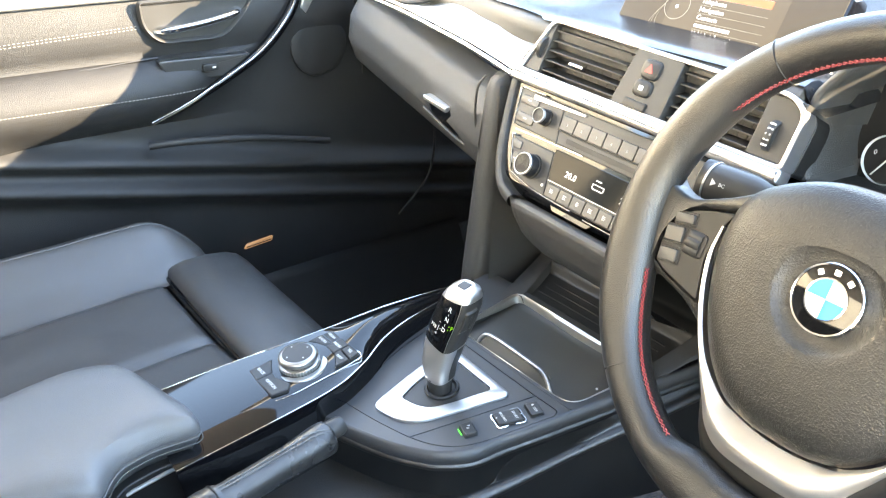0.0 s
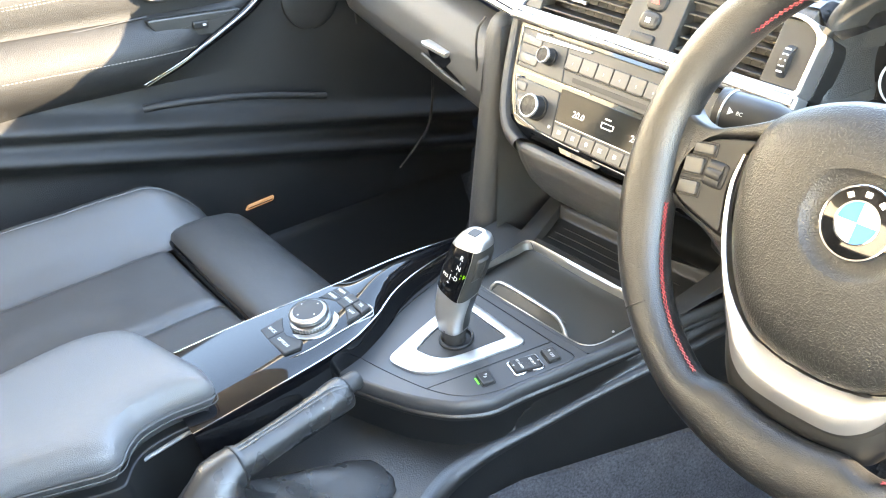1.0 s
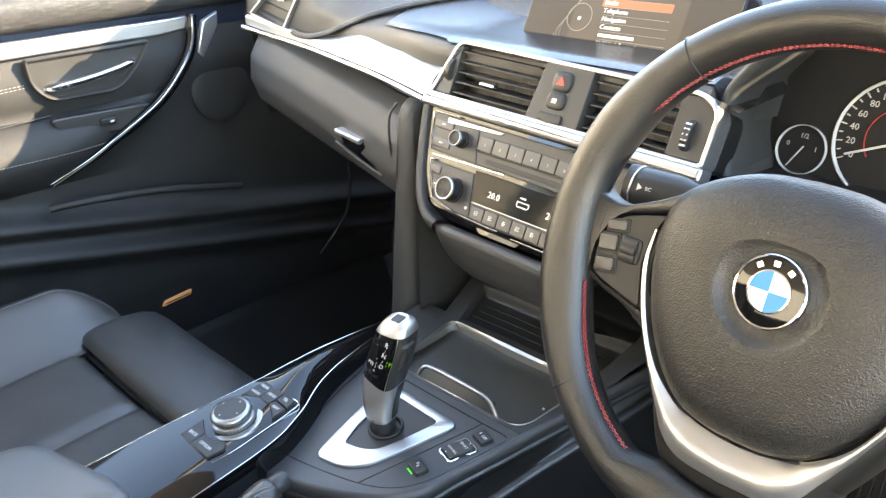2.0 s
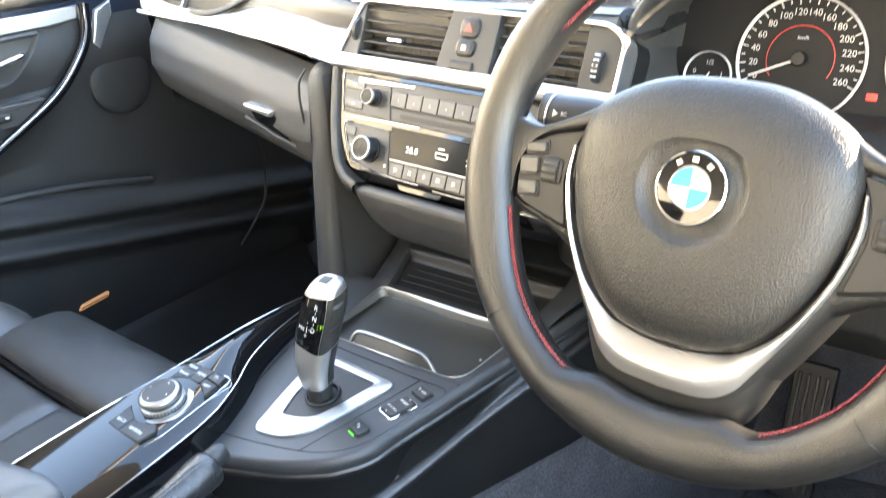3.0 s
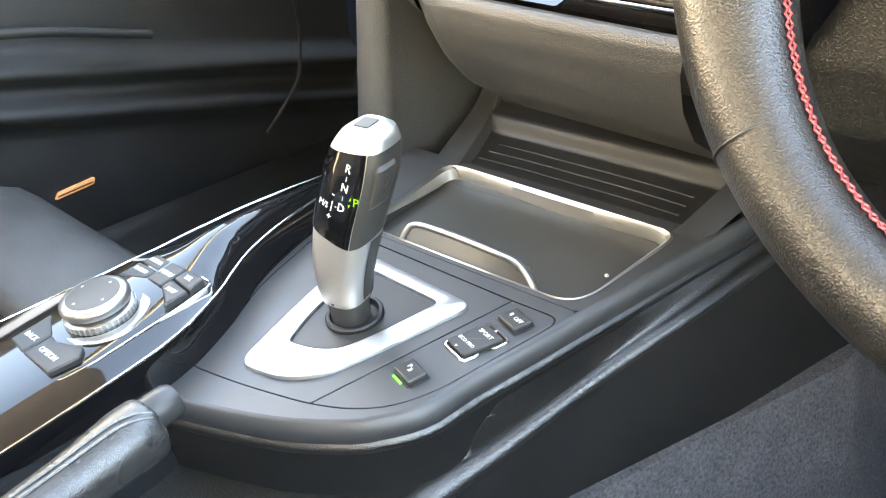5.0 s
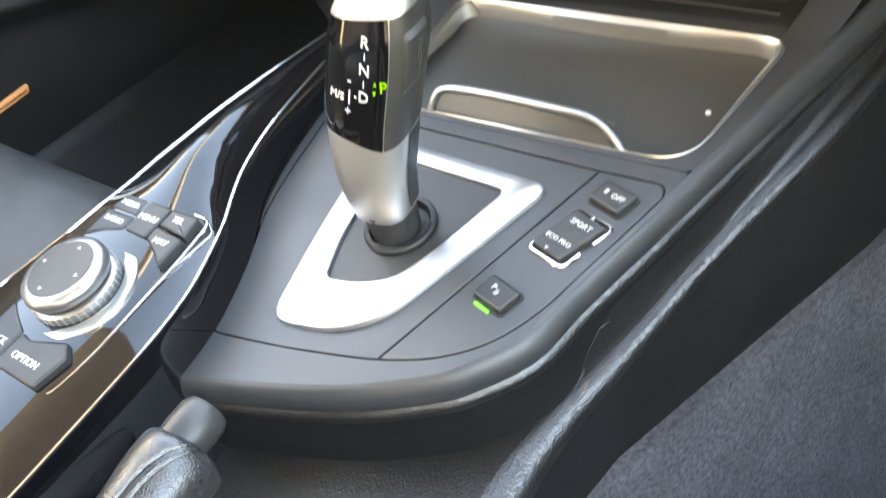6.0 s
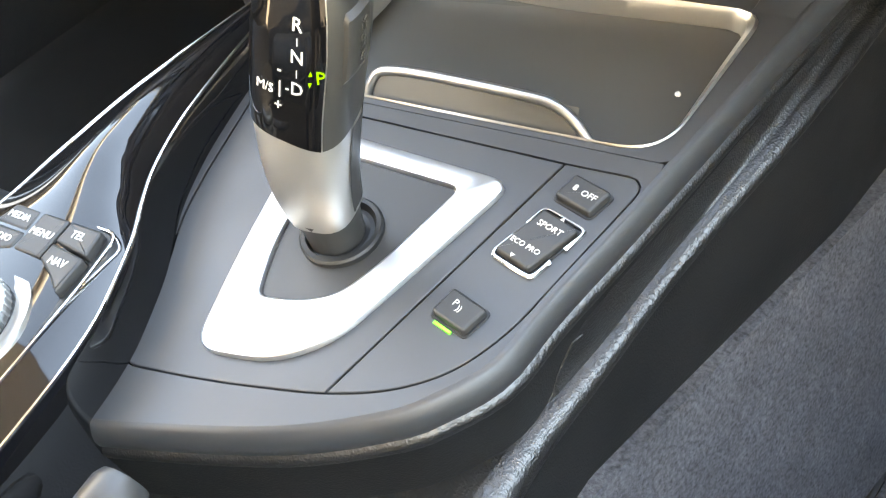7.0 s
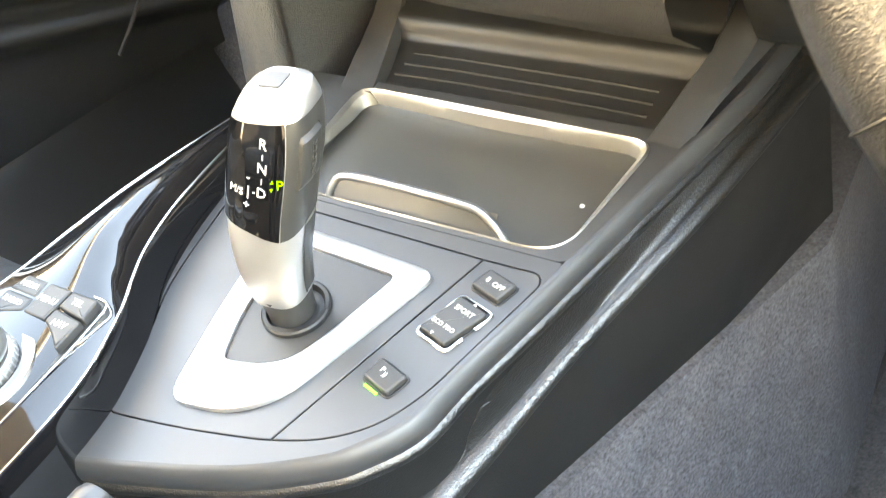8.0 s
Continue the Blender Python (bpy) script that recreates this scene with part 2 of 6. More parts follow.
def tube(pts, radius, n=12, closed=False, flat=1.0, up=(0, 0, 1)):
    """A rod along points; flat squeezes it along up."""
    p = [Vector(q) for q in pts]
    rings, m = [], len(p)
    for i in range(m):
        a = p[i - 1] if closed or i else p[0]
        b = p[(i + 1) % m] if closed or i < m - 1 else p[-1]
        d = (b - a).normalized()
        s = d.cross(Vector(up)).normalized()
        u = s.cross(d)
        r = radius[i] if isinstance(radius, (list, tuple)) else radius
        rings.append([p[i] + r * (math.cos(2 * math.pi * k / n) * s + flat * math.sin(2 * math.pi * k / n) * u) for k in range(n)])
    return loft(rings, around=closed)


def lathe(profile, n=32, cap=True):
    return loft([[(r * math.cos(2 * math.pi * k / n), r * math.sin(2 * math.pi * k / n), z) for k in range(n)] for r, z in profile], cap=cap)


def block(sx, sy, sz, bevel=0.002, at=(0, 0, 0)):
    """A box with rounded upright and upper edges, its base centre at a place."""
    x, y = sx / 2, sy / 2
    bm = slab(rounded([(-x, -y), (x, -y), (x, y), (-x, y)], bevel * 1.8, 3), 0, sz, bevel, 2)
    bmesh.ops.translate(bm, vec=at, verts=bm.verts)
    return bm


def moved(bm, m):
    bm.transform(m)
    return bm


def merged(*bms):
    out = bmesh.new()
    for b in bms:
        me = bpy.data.meshes.new("tmp")
        b.to_mesh(me)
        b.free()
        out.from_mesh(me)
        bpy.data.meshes.remove(me)
    return out


def words(text, size, depth=0.0002, align="CENTER"):
    """Lettering as a mesh in the xy plane."""
    cu = bpy.data.curves.new("txt", "FONT")
    cu.body, cu.size, cu.extrude, cu.align_x, cu.align_y, cu.resolution_u = text, size, depth, align, "CENTER", 2
    ob = new("txt", cu)
    dg = bpy.context.evaluated_depsgraph_get()
    me = bpy.data.meshes.new_from_object(ob.evaluated_get(dg))
    bm = bmesh.new()
    bm.from_mesh(me)
    bpy.data.objects.remove(ob)
    bpy.data.curves.remove(cu)
    bpy.data.meshes.remove(me)
    return bm


def surface(fn, us, vs):
    """An open sheet through fn(u, v)."""
    return loft([[fn(u, v) for v in vs] for u in us], closed=False)


def span(a, b, n):
    return [a + (b - a) * k / (n - 1) for k in range(n)]


def sweep(path, profile, start=None):
    """Carries a profile of (out, up) along a 2D path; out lies to the path's right."""
    rings, m = [], len(path)
    for i, p in enumerate(path):
        a, b = Vector(path[max(i - 1, 0)]), Vector(path[min(i + 1, m - 1)])
        d = (b - a).normalized()
        prof = profile(i / (m - 1)) if callable(profile) else profile
        rings.append([(p[0] + d.y * o, p[1] - d.x * o, u) for o, u in prof])
    return loft(rings, closed=False)


def mirror_x(pts, c=0.0):
    return [(2 * c - x, y) for x, y in pts[::-1]]


# ---- frames of reference ----
CONSOLE = Matrix.Translation((0, 0, 0.3719)) @ Matrix.Rotation(radians(8), 4, "X")
STACKM = Matrix.Translation((-0.07, 0.176, 0.592)) @ Matrix.Rotation(radians(90 - 24), 4, "X") @ Matrix.Translation((-0.03, 0.04, 0)) @ Matrix.Rotation(radians(-2.4), 4, "Z") @ Matrix.Translation((0.03, -0.04, 0))
WHEELM = Matrix.Translation((0.366, 0.022, 0.672)) @ Matrix.Rotation(radians(-3), 4, "Z") @ Matrix.Rotation(radians(90 - 22), 4, "X")


# ---- setting ----
def polar(poly, c, n):
    """The outline sampled at n even angles about c."""
    out, m = [], len(poly)
    for k in range(n):
        a = 2 * math.pi * k / n
        d, best = Vector((math.cos(a), math.sin(a))), None
        for i in range(m):
            p, q = Vector(poly[i]) - Vector(c), Vector(poly[(i + 1) % m]) - Vector(c)
            e = q - p
            den = d.x * e.y - d.y * e.x
            if abs(den) < 1e-12:
                continue
            t, s = (p.x * e.y - p.y * e.x) / den, (p.x * d.y - p.y * d.x) / den
            if t > 0 and -1e-6 <= s <= 1 + 1e-6 and (best is None or t > best):
                best = t
        out.append(tuple(Vector(c) + d * best))
    return out


def ground():
    bm = surface(lambda u, v: (u, v, -0.32), span(-600, 600, 13), span(-600, 600, 13))
    tagged(part("ground", bm, STONE), "unseen ground outside the car, tinted for warm bounce light", "ground", kind="structure")
    # unseen plain walls behind and beside the car, added to bounce warm light
    for nm, sx, sy, x, y in (("back", 16.0, 0.25, 0.0, -7.0), ("left", 0.25, 9.0, -5.5, -2.5)):
        tagged(part("wall_bounce_" + nm, block(sx, sy, 4.2, 0.02, (x, y, -0.32)), BOUNCEWALL), "unseen pale wall, added to bounce warm light into the car", "wall", kind="structure")


def shell():
    """Floor, roof, pillars and body sides that close the cabin."""
    offs = [-0.035, -0.018] + span(0, 0.066, 14) + span(0.08, 0.66, 60)
    def carpet_fn(k, y):
        side, o = (1, offs[k - len(offs)]) if k >= len(offs) else (-1, offs[len(offs) - 1 - k])
        foot = max(min(y, 0.32), -0.1)
        edge, height = 0.0904 + 0.333 * foot, 0.2585 + 0.034 * foot
        x = edge + o
        tunnel = height * (1 - max(o, 0) / 0.055)
        if tunnel < 0.03:
            tunnel = max(0, 0.03 * (0.5 + tunnel / 0.06)) ** 2 / 0.03
        toe = max(0, y - 0.52) * 0.9
        sill = max(0, x - 0.64) * 1.6
        return (side * x, y, max(tunnel, toe, sill) + (0.003 * noise.noise((x * 6, y * 6, 0)) if o > 0.08 else 0))
    bm = surface(carpet_fn, range(2 * len(offs)), span(-1.3, 0.95, 90))
    tagged(part("floor", bm, CARPET), "dark grey velour carpet of the footwells", "carpet", kind="structure")
    sill = loft([[(-x, y, z + 0.004 * noise.noise((y * 3, x, 2))) for y in span(-0.75, 0.62, 30)] for x, z in ((0.600, 0.002), (0.606, 0.016), (0.618, 0.021), (0.640, 0.026), (0.672, 0.066), (0.705, 0.122), (0.718, 0.150), (0.724, 0.163), (0.733, 0.168))], closed=False)
    tagged(part("sill_trim_left", sill, DARK), "dark plastic sill cover beside the carpet", "sill trim", kind="structure")
    edge = rounded([(-0.62, -1.4), (0.62, -1.4), (0.6, -0.06), (-0.6, -0.06)], 0.08)
    tagged(part("ceiling", slab(resample(edge, 120), 1.17, 1.21, 0.012), HEADLINER), "pale grey fabric headliner", "headliner", kind="structure")
    for sx, nm in ((-1, "left"), (1, "right")):
        a = tube(smooth_line([(sx * 0.60, -0.07, 1.18), (sx * 0.66, 0.32, 1.03), (sx * 0.71, 0.80, 0.80)]), 0.035, 12)
        tagged(part("pillar_front_" + nm, a, HEADLINER), "pale windscreen pillar beside the dashboard", "pillar", kind="structure")
        b = tube(smooth_line([(sx * 0.60, -0.75, 1.17), (sx * 0.68, -0.73, 0.9), (sx * 0.72, -0.71, 0.1)]), 0.045, 12)
        tagged(part("pillar_middle_" + nm, b, HEADLINER), "pale door pillar behind the front door", "pillar", kind="structure")
        def top(y):
            # right side is cut low to let more light onto console and carpet
            return 0.47 if sx > 0 and -0.70 < y < 0.55 else 0.72
        ys = span(-1.4, 0.95, 95)
        wall = loft([[(sx * x, y, top(y) + dz if dz > -1 else -0.2) for y in ys] for x, dz in ((0.80, -9), (0.80, 0.0), (0.77, 0.02), (0.76, 0.0), (0.76, -9))], closed=False)
        tagged(part("wall_" + nm, wall, PAINT), "dark painted body side of the car", "body side", kind="structure")
    # unseen door leaf, added to go with the opening that lights the driver's side
    swung = Matrix.Translation((0.80, 0.55, 0)) @ Matrix.Rotation(radians(-42), 4, "Z")
    leaf = loft([[(x, y, z) for x in span(0.0, 1.12, 6)] for y, z in ((-0.05, 0.14), (-0.06, 0.40), (-0.05, 0.72), (0.0, 0.745), (0.05, 0.72), (0.06, 0.40), (0.05, 0.14))], closed=False)
    tagged(part("added_door_right", moved(leaf, swung), DARK), "unseen dark open driver's door, added beside the lowered body side", "car door", kind="structure")
    rear = loft([[(x, y, z) for x in span(-0.76, 0.76, 6)] for y, z in ((-1.2, -0.1), (-1.2, 0.87), (-1.23, 0.88), (-1.25, 0.85), (-1.25, -0.1))], closed=False)
    tagged(part("wall_back", rear, DARK), "dark bulkhead behind the front seats", "bulkhead", kind="structure")
    front = loft([[(x, y, z) for x in span(-0.76, 0.76, 6)] for y, z in ((0.95, -0.1), (0.95, 0.78), (0.98, 0.8), (1.0, 0.75), (1.0, -0.1))], closed=False)
    tagged(part("wall_front", front, DARK), "dark bulkhead in front of the footwells", "bulkhead", kind="structure")
    bonnet = surface(lambda x, y: (x, y, 0.80 - 0.10 * (y - 0.95) - 0.10 * (x / 0.8) ** 4), span(-0.8, 0.8, 17), span(0.97, 1.95, 12))
    tagged(part("bonnet", bonnet, PAINT), "dark painted bonnet beyond the windscreen", "bonnet", kind="structure")


def floor_mat(side):
    root = thing("floor_mat", pose(0, 0, 0), "dark grey velour floor mat with a bound edge on the carpet", "floor mat", "floor mats")
    edge = resample(rounded([(0.198, 0.10), (0.208, 0.17), (0.240, 0.32), (0.246, 0.43), (0.262, 0.557), (0.34, 0.573), (0.60, 0.60), (0.62, 0.10), (0.60, -0.25), (0.21, -0.25)], 0.03, 4), 120)
    def lie(p, h):
        return (side * p[0], p[1], max(0, p[1] - 0.52) * 0.9 + h)
    part("mat_face", loft([[lie(p, 0.002) for p in edge], [lie(p, 0.011) for p in offset(edge, -0.004)]]), MATFAB, root)
    part("mat_binding", tube([lie(p, 0.008) for p in edge], 0.0042, 8, closed=True), THREADGAP, root, "stitched dark edge binding")


# ---- centre console ----
RIM = [tuple(p) for p in smooth_line([Vector(p) for p in (
    (-0.0945, -0.0990), (-0.0656, -0.0908), (-0.0046, -0.0690), (0.034, -0.0472), (0.0476, -0.0348), (0.0632, -0.0131), (0.0693, 0.0142),
    (0.0737, 0.031), (0.0843, 0.068), (0.0893, 0.087), (0.0944, 0.106), (0.1078, 0.156), (0.1146, 0.182), (0.138, 0.27), (0.15, 0.34))], 5)]
TRIM_R = [(-0.089, -0.26), (-0.086, -0.16), (-0.0855, -0.10), (-0.088, -0.07), (-0.0935, -0.05), (-0.103, -0.025), (-0.1135, -0.006), (-0.1235, 0.015), (-0.1325, 0.045), (-0.1385, 0.08), (-0.1435, 0.12), (-0.148, 0.165)]
TRIM_L = [(-0.207, -0.26), (-0.194, -0.16), (-0.183, -0.10), (-0.177, -0.07), (-0.174, -0.05), (-0.1705, -0.025), (-0.1695, -0.006), (-0.1685, 0.015), (-0.166, 0.045), (-0.161, 0.08), (-0.156, 0.12), (-0.150, 0.172)]
PANEL_EDGE = rounded([(-0.0865, -0.0695), (-0.095, -0.045), (-0.0995, -0.022), (-0.112, 0.003), (-0.119, 0.03), (-0.128, 0.085), (-0.132, 0.092),
                      (0.0505, 0.0885), (0.0835, 0.089), (0.087, 0.083), (0.064, 0.0), (0.051, -0.0235), (0.032, -0.039), (0.007, -0.0497), (-0.04, -0.0615)],
                     [0.008, 0.02, 0.02, 0.02, 0.02, 0.01, 0, 0, 0.006, 0.006, 0.03, 0.02, 0.02, 0.02, 0.02], 4)


def center_console():
    root = thing("center_console", CONSOLE, "black centre console with satin panel and grained sides", "console")
    # body: the swept rim, its lip and the upright face under the lip
    path = resample(RIM, 70, closed=False)
    crest = [(-0.0005, 0.0), (0.0014, -0.0003), (0.0028, -0.0014), (0.0050, -0.0055), (0.0060, -0.0085), (0.0062, -0.0130), (0.0056, -0.0145), (0.0066, -0.0155), (0.0076, -0.0170)]
    def under(t):
        k = min(1, max(0, (t - 0.16) / 0.25))
        return [(0.0079, -0.0182), (0.0076, -0.0210), (0.0076 - 0.0012 * k, -0.030), (0.0078 - 0.003 * k, -0.042), (0.008 - 0.004 * k, -0.060), (0.008 - 0.005 * k, -0.09)]
    part("console_rim", sweep(path, lambda t: crest[:7]), PANEL, root)
    part("console_lip", sweep(path, lambda t: crest[6:] + under(t)[:2]), SIDE, root, "thin grained lip below the rim")
    # shade below the lip is put into this darker material
    part("console_side", sweep(path, lambda t: under(t)[1:]), SHADESIDE, root, "console side face under the lip, coloured darker for shade")
    # deck that carries the handbrake and runs on as the ridge along the side
    crown = smooth_line([Vector(p) for p in ((0.120, -0.55, -0.064), (0.119, -0.22, -0.064), (0.104, -0.16, -0.064), (0.077, -0.115, -0.063), (0.0672, -0.075, -0.062), (0.0712, -0.031, -0.061),
                                             (0.0768, -0.005, -0.0600), (0.0825, 0.010, -0.0580), (0.0925, 0.047, -0.0540), (0.1015, 0.085, -0.0490), (0.1150, 0.120, -0.0410), (0.130, 0.160, -0.034), (0.150, 0.230, -0.028), (0.172, 0.34, -0.022))], 4)
    def lip_x(v):
        for a, b in zip(RIM, RIM[1:]):
            if a[1] <= v <= b[1]:
                return a[0] + (b[0] - a[0]) * (v - a[1]) / (b[1] - a[1]) + 0.0070
        return 0.157 if v > 0 else -0.09
    def mean(k, a):
        near = [crown[min(max(k + d, 0), len(crown) - 1)] for d in range(-a, a + 1)]
        return sum(near, Vector((0, 0, 0))) / len(near)
    crown = [mean(k, min(4, k, len(crown) - 1 - k)) for k in range(len(crown))]
    rows = []
    for p in crown:
        v, fwd = p.y, max(0, p.y)
        k = min(1, max(0, (v + 0.10) / 0.16))
        k = k * k * (3 - 2 * k)
        r = 0.017 - 0.0095 * k
        top = p.z + 0.3 * r
        lip = lip_x(v)
        g = min(1, max(0, (v + 0.005) / 0.05))
        g = g * g * (3 - 2 * g)
        inner = (p.x - 0.24) * (1 - k) + (lip - 0.004) * k
        edge = p.x - 0.7 * r
        row = []
        for q in (0, 0.2, 0.4, 0.55, 0.65, 0.75, 0.82, 0.88, 0.94, 0.97):
            x = inner + (edge - inner) * q
            rise = min(1, max(0, 1 - (x - lip) / max(0.004, edge - lip)))
            row.append(Vector((x, v, top + g * (-0.0175 - top) * rise ** 2.4)))
        row += [Vector((p.x - 0.7 * r + r * math.sin(a), v, p.z - 0.7 * r + r * math.cos(a))) for a in [math.pi / 2 * n / 9 for n in range(10)]]
        foot = max(0.0878 + 0.13 * min(0, v) + 0.345 * min(fwd, 0.2) + 0.25 * max(0, v - 0.2), p.x + 0.006)
        end, low = row[-1], Vector((foot, v, -0.1145 - 0.105 * fwd))
        row += [end.lerp(low, q) for q in (0.08, 0.3, 0.6, 1.0)]
        row.append(low + Vector((-0.006, 0, -0.12)))
        rows.append(row)
    cut_at = next(k for k, p in enumerate(crown) if p.y > 0.005)
    # one skin in two copies: dull on the deck, brighter on face and ridge
    part("rear_deck", loft([r[:11] for r in rows[:cut_at + 1]], closed=False), DECKHIDE, root, "black leather-grained deck")
    part("side_face", loft([r[:11] for r in rows[cut_at:]], closed=False), SIDE, root, "hollow grained face between lip and ridge")
    part("side_ridge", loft([r[10:20] for r in rows], closed=False), SIDE, root, "rounded grained ridge along the side")
    # lower side takes the same shade-dark material
    part("lower_side", loft([r[19:] for r in rows], closed=False), SHADESIDE, root)
    # top between the seam and the rim
    face = [p for p in RIM if p[1] < 0.098 or p[0] < 0] + [(0.0928, 0.1), (-0.139, 0.1), (-0.129, 0.05), (-0.1215, 0.017), (-0.1125, -0.006), (-0.1035, -0.025), (-0.0955, -0.048), (-0.092, -0.065)]
    c = (-0.01, 0.012)
    inn, out = polar(offset(PANEL_EDGE, 0.0009), c, 220), polar(face, c, 220)
    part("console_top", loft([[(x, y, -0.003) for x, y in inn], [(x, y, 0.0) for x, y in inn], [(x, y, 0.0) for x, y in out], [(x, y, -0.004) for x, y in out]], cap=False), PANEL, root)
    part("groove_floor", slab(offset(PANEL_EDGE, 0.004), -0.006, -0.0028, 0.0003), DARK, root)
    # the panel in two pieces, with a seam between selector and switches
    left = [p for p in PANEL_EDGE]
    def cut(poly, keep):
        a, b = Vector((0.0075, -0.0497)), Vector((0.0505, 0.0885))
        n = Vector((b.y - a.y, a.x - b.x)) * keep
        n.normalize()
        res = []
        for i in range(len(poly)):
            p, q = Vector(poly[i]), Vector(poly[(i + 1) % len(poly)])
            dp, dq = (p - a).dot(n) - 0.0004, (q - a).dot(n) - 0.0004
            if dp >= 0:
                res.append(tuple(p))
            if dp * dq < 0:
                res.append(tuple(p.lerp(q, dp / (dp - dq))))
        return res
    part("selector_panel", slab(cut(left, -1), -0.004, 0.0, 0.0006, 2), PANEL, root)
    part("switch_panel", slab(cut(left, 1), -0.004, 0.0, 0.0006, 2), PANEL, root)
    # tray surround
    hole = rounded([(-0.104, 0.105), (0.088, 0.105), (0.1045, 0.205), (-0.108, 0.209)], [0.012, 0.022, 0.014, 0.014], 6)
    rect = [(-0.17, 0.1005), (0.0929, 0.1005), (0.1154, 0.185), (0.1242, 0.218), (-0.17, 0.218)]
    c = (0.0, 0.155)
    inn, out = polar(hole, c, 160), polar(rect, c, 160)
    part("tray_surround", loft([[(x, y, -0.016) for x, y in inn], [(x, y, -0.001) for x, y in inn], [(x, y, 0.0) for x, y in offset(inn, 0.001)], [(x, y, 0.0) for x, y in out], [(x, y, -0.004) for x, y in out]], cap=False), PANEL, root)
    inner = [Vector(p) for p in polar(hole, c, 120)]
    lid = loft([[Vector((*(Vector(c).lerp(p, s)), -0.0095)) for p in inner] for s in (0.998, 0.97, 0.92, 0.84, 0.7, 0.5, 0.25, 0.02)])
    for v in lid.verts:
        v.co.z -= 0.0035 * max(0, 1 - ((v.co.y - 0.155) / 0.05) ** 2)
    part("tray_lid", lid, LID, root, "satin black sliding lid with dust")
    # silver edge: broad at the back, thin round the front
    edge = [Vector(p) for p in polar(hole, c, 140)]
    rows = []
    for p in edge:
        k = min(1, max(0, (p.y - 0.118) / 0.07))
        d = (p - Vector(c)).normalized()
        rows.append([Vector((*(p + d * o), w)) for o, w in ((0.0012 + 0.0008 * k, 0.0004), (0.0004, 0.0012 + 0.0006 * k), (-0.0010 - 0.002 * k, -0.0006), (-0.0012 - 0.0038 * k, -0.0095 * (0.25 + 0.75 * k)))])
    part("tray_frame", loft(rows, closed=False, around=True), TRAYSILVER, root, "satin silver edge of the tray")
    for k in range(26):
        x, y = random.uniform(-0.06, 0.085), random.uniform(0.12, 0.19)
        s = random.choice((0.0003, 0.0003, 0.0004, 0.0006))
        part("dust_speck", moved(lathe([(s, 0), (s, s * 0.7), (s * 0.4, s)], 6), pose(x, y, -0.0125)), PRINT, root)
    part("crumb", moved(lathe([(0.0016, 0), (0.0018, 0.0014), (0.0009, 0.0028)], 8), pose(0.0795, 0.154, -0.0124)), PRINT, root, "white crumb")
    part("crumb", moved(lathe([(0.0007, 0), (0.0008, 0.0006), (0.0003, 0.001)], 8), pose(0.080, 0.130, -0.0125)), REDPRINT, root, "red crumb")
    # pull handle of the lid
    grip = surface(lambda u, k: (u, 0.1045 + 0.0115 * k, -0.008 + 0.016 * k), span(-0.064, 0.047, 14), span(0, 1, 6))
    part("lid_grip", grip, LID, root)
    bar = smooth_line([(-0.0685, 0.106, -0.007), (-0.066, 0.112, 0.003), (-0.058, 0.1165, 0.0085), (-0.03, 0.1175, 0.0095), (0.02, 0.116, 0.0092), (0.036, 0.1145, 0.008), (0.048, 0.110, 0.003), (0.0575, 0.1055, -0.007)], 6)
    part("lid_handle", tube(bar, 0.0026, 10), TRAYSILVER, root, "satin silver pull bar")
    # ribbed shelf behind the tray
    line = smooth_line([(0.213, -0.006), (0.24, -0.0035), (0.262, 0.0015), (0.268, 0.0045), (0.2725, 0.013), (0.276, 0.0165), (0.281, 0.0178), (0.290, 0.0192), (0.2945, 0.023), (0.297, 0.034), (0.300, 0.055)], 5)
    part("shelf_mat", loft([[(u, p[0], p[1]) for p in line] for u in span(-0.121, 0.118, 8)], closed=False), DARK, root, "black ribbed rubber mat")
    for k in range(4):
        v = 0.2225 + 0.0115 * k
        w = -0.0042 + (v - 0.22) * 0.1
        part("rib", tube([(-0.098 + 0.002 * k, v, w), (-0.05, v, w + 0.0008), (0.05, v - 0.001, w + 0.0008), (0.09, v - 0.002, w)], 0.0012, 8, flat=0.8), DARK, root)
    for s in (-1, 1):
        rows = []
        for v in span(0.205, 0.345, 12):
            lift = max(0, v - 0.212) * 0.26 + 0.5 * max(0, v - 0.285)
            foot = 0.098 + 0.22 * (v - 0.213)
            outer = (0.1226 if s > 0 else 0.128) + 0.21 * (v - 0.213)
            rows.append([(s * (foot - 0.002), v, -0.008), (s * foot, v, lift - 0.003), (s * (foot + 0.002), v, lift), (s * (foot + 0.006), v, lift + 0.0008), (s * (outer - 0.002), v, lift * 0.7), (s * outer, v, min(lift * 0.7 - 0.002, 0.004))])
        part("shelf_cheek", loft(rows, closed=False), PANEL, root)
    return root


def arc_pts(cx, cy, r, a0, a1, n):
    return [(cx + r * math.cos(radians(a0 + (a1 - a0) * k / (n - 1))), cy + r * math.sin(radians(a0 + (a1 - a0) * k / (n - 1)))) for k in range(n)]


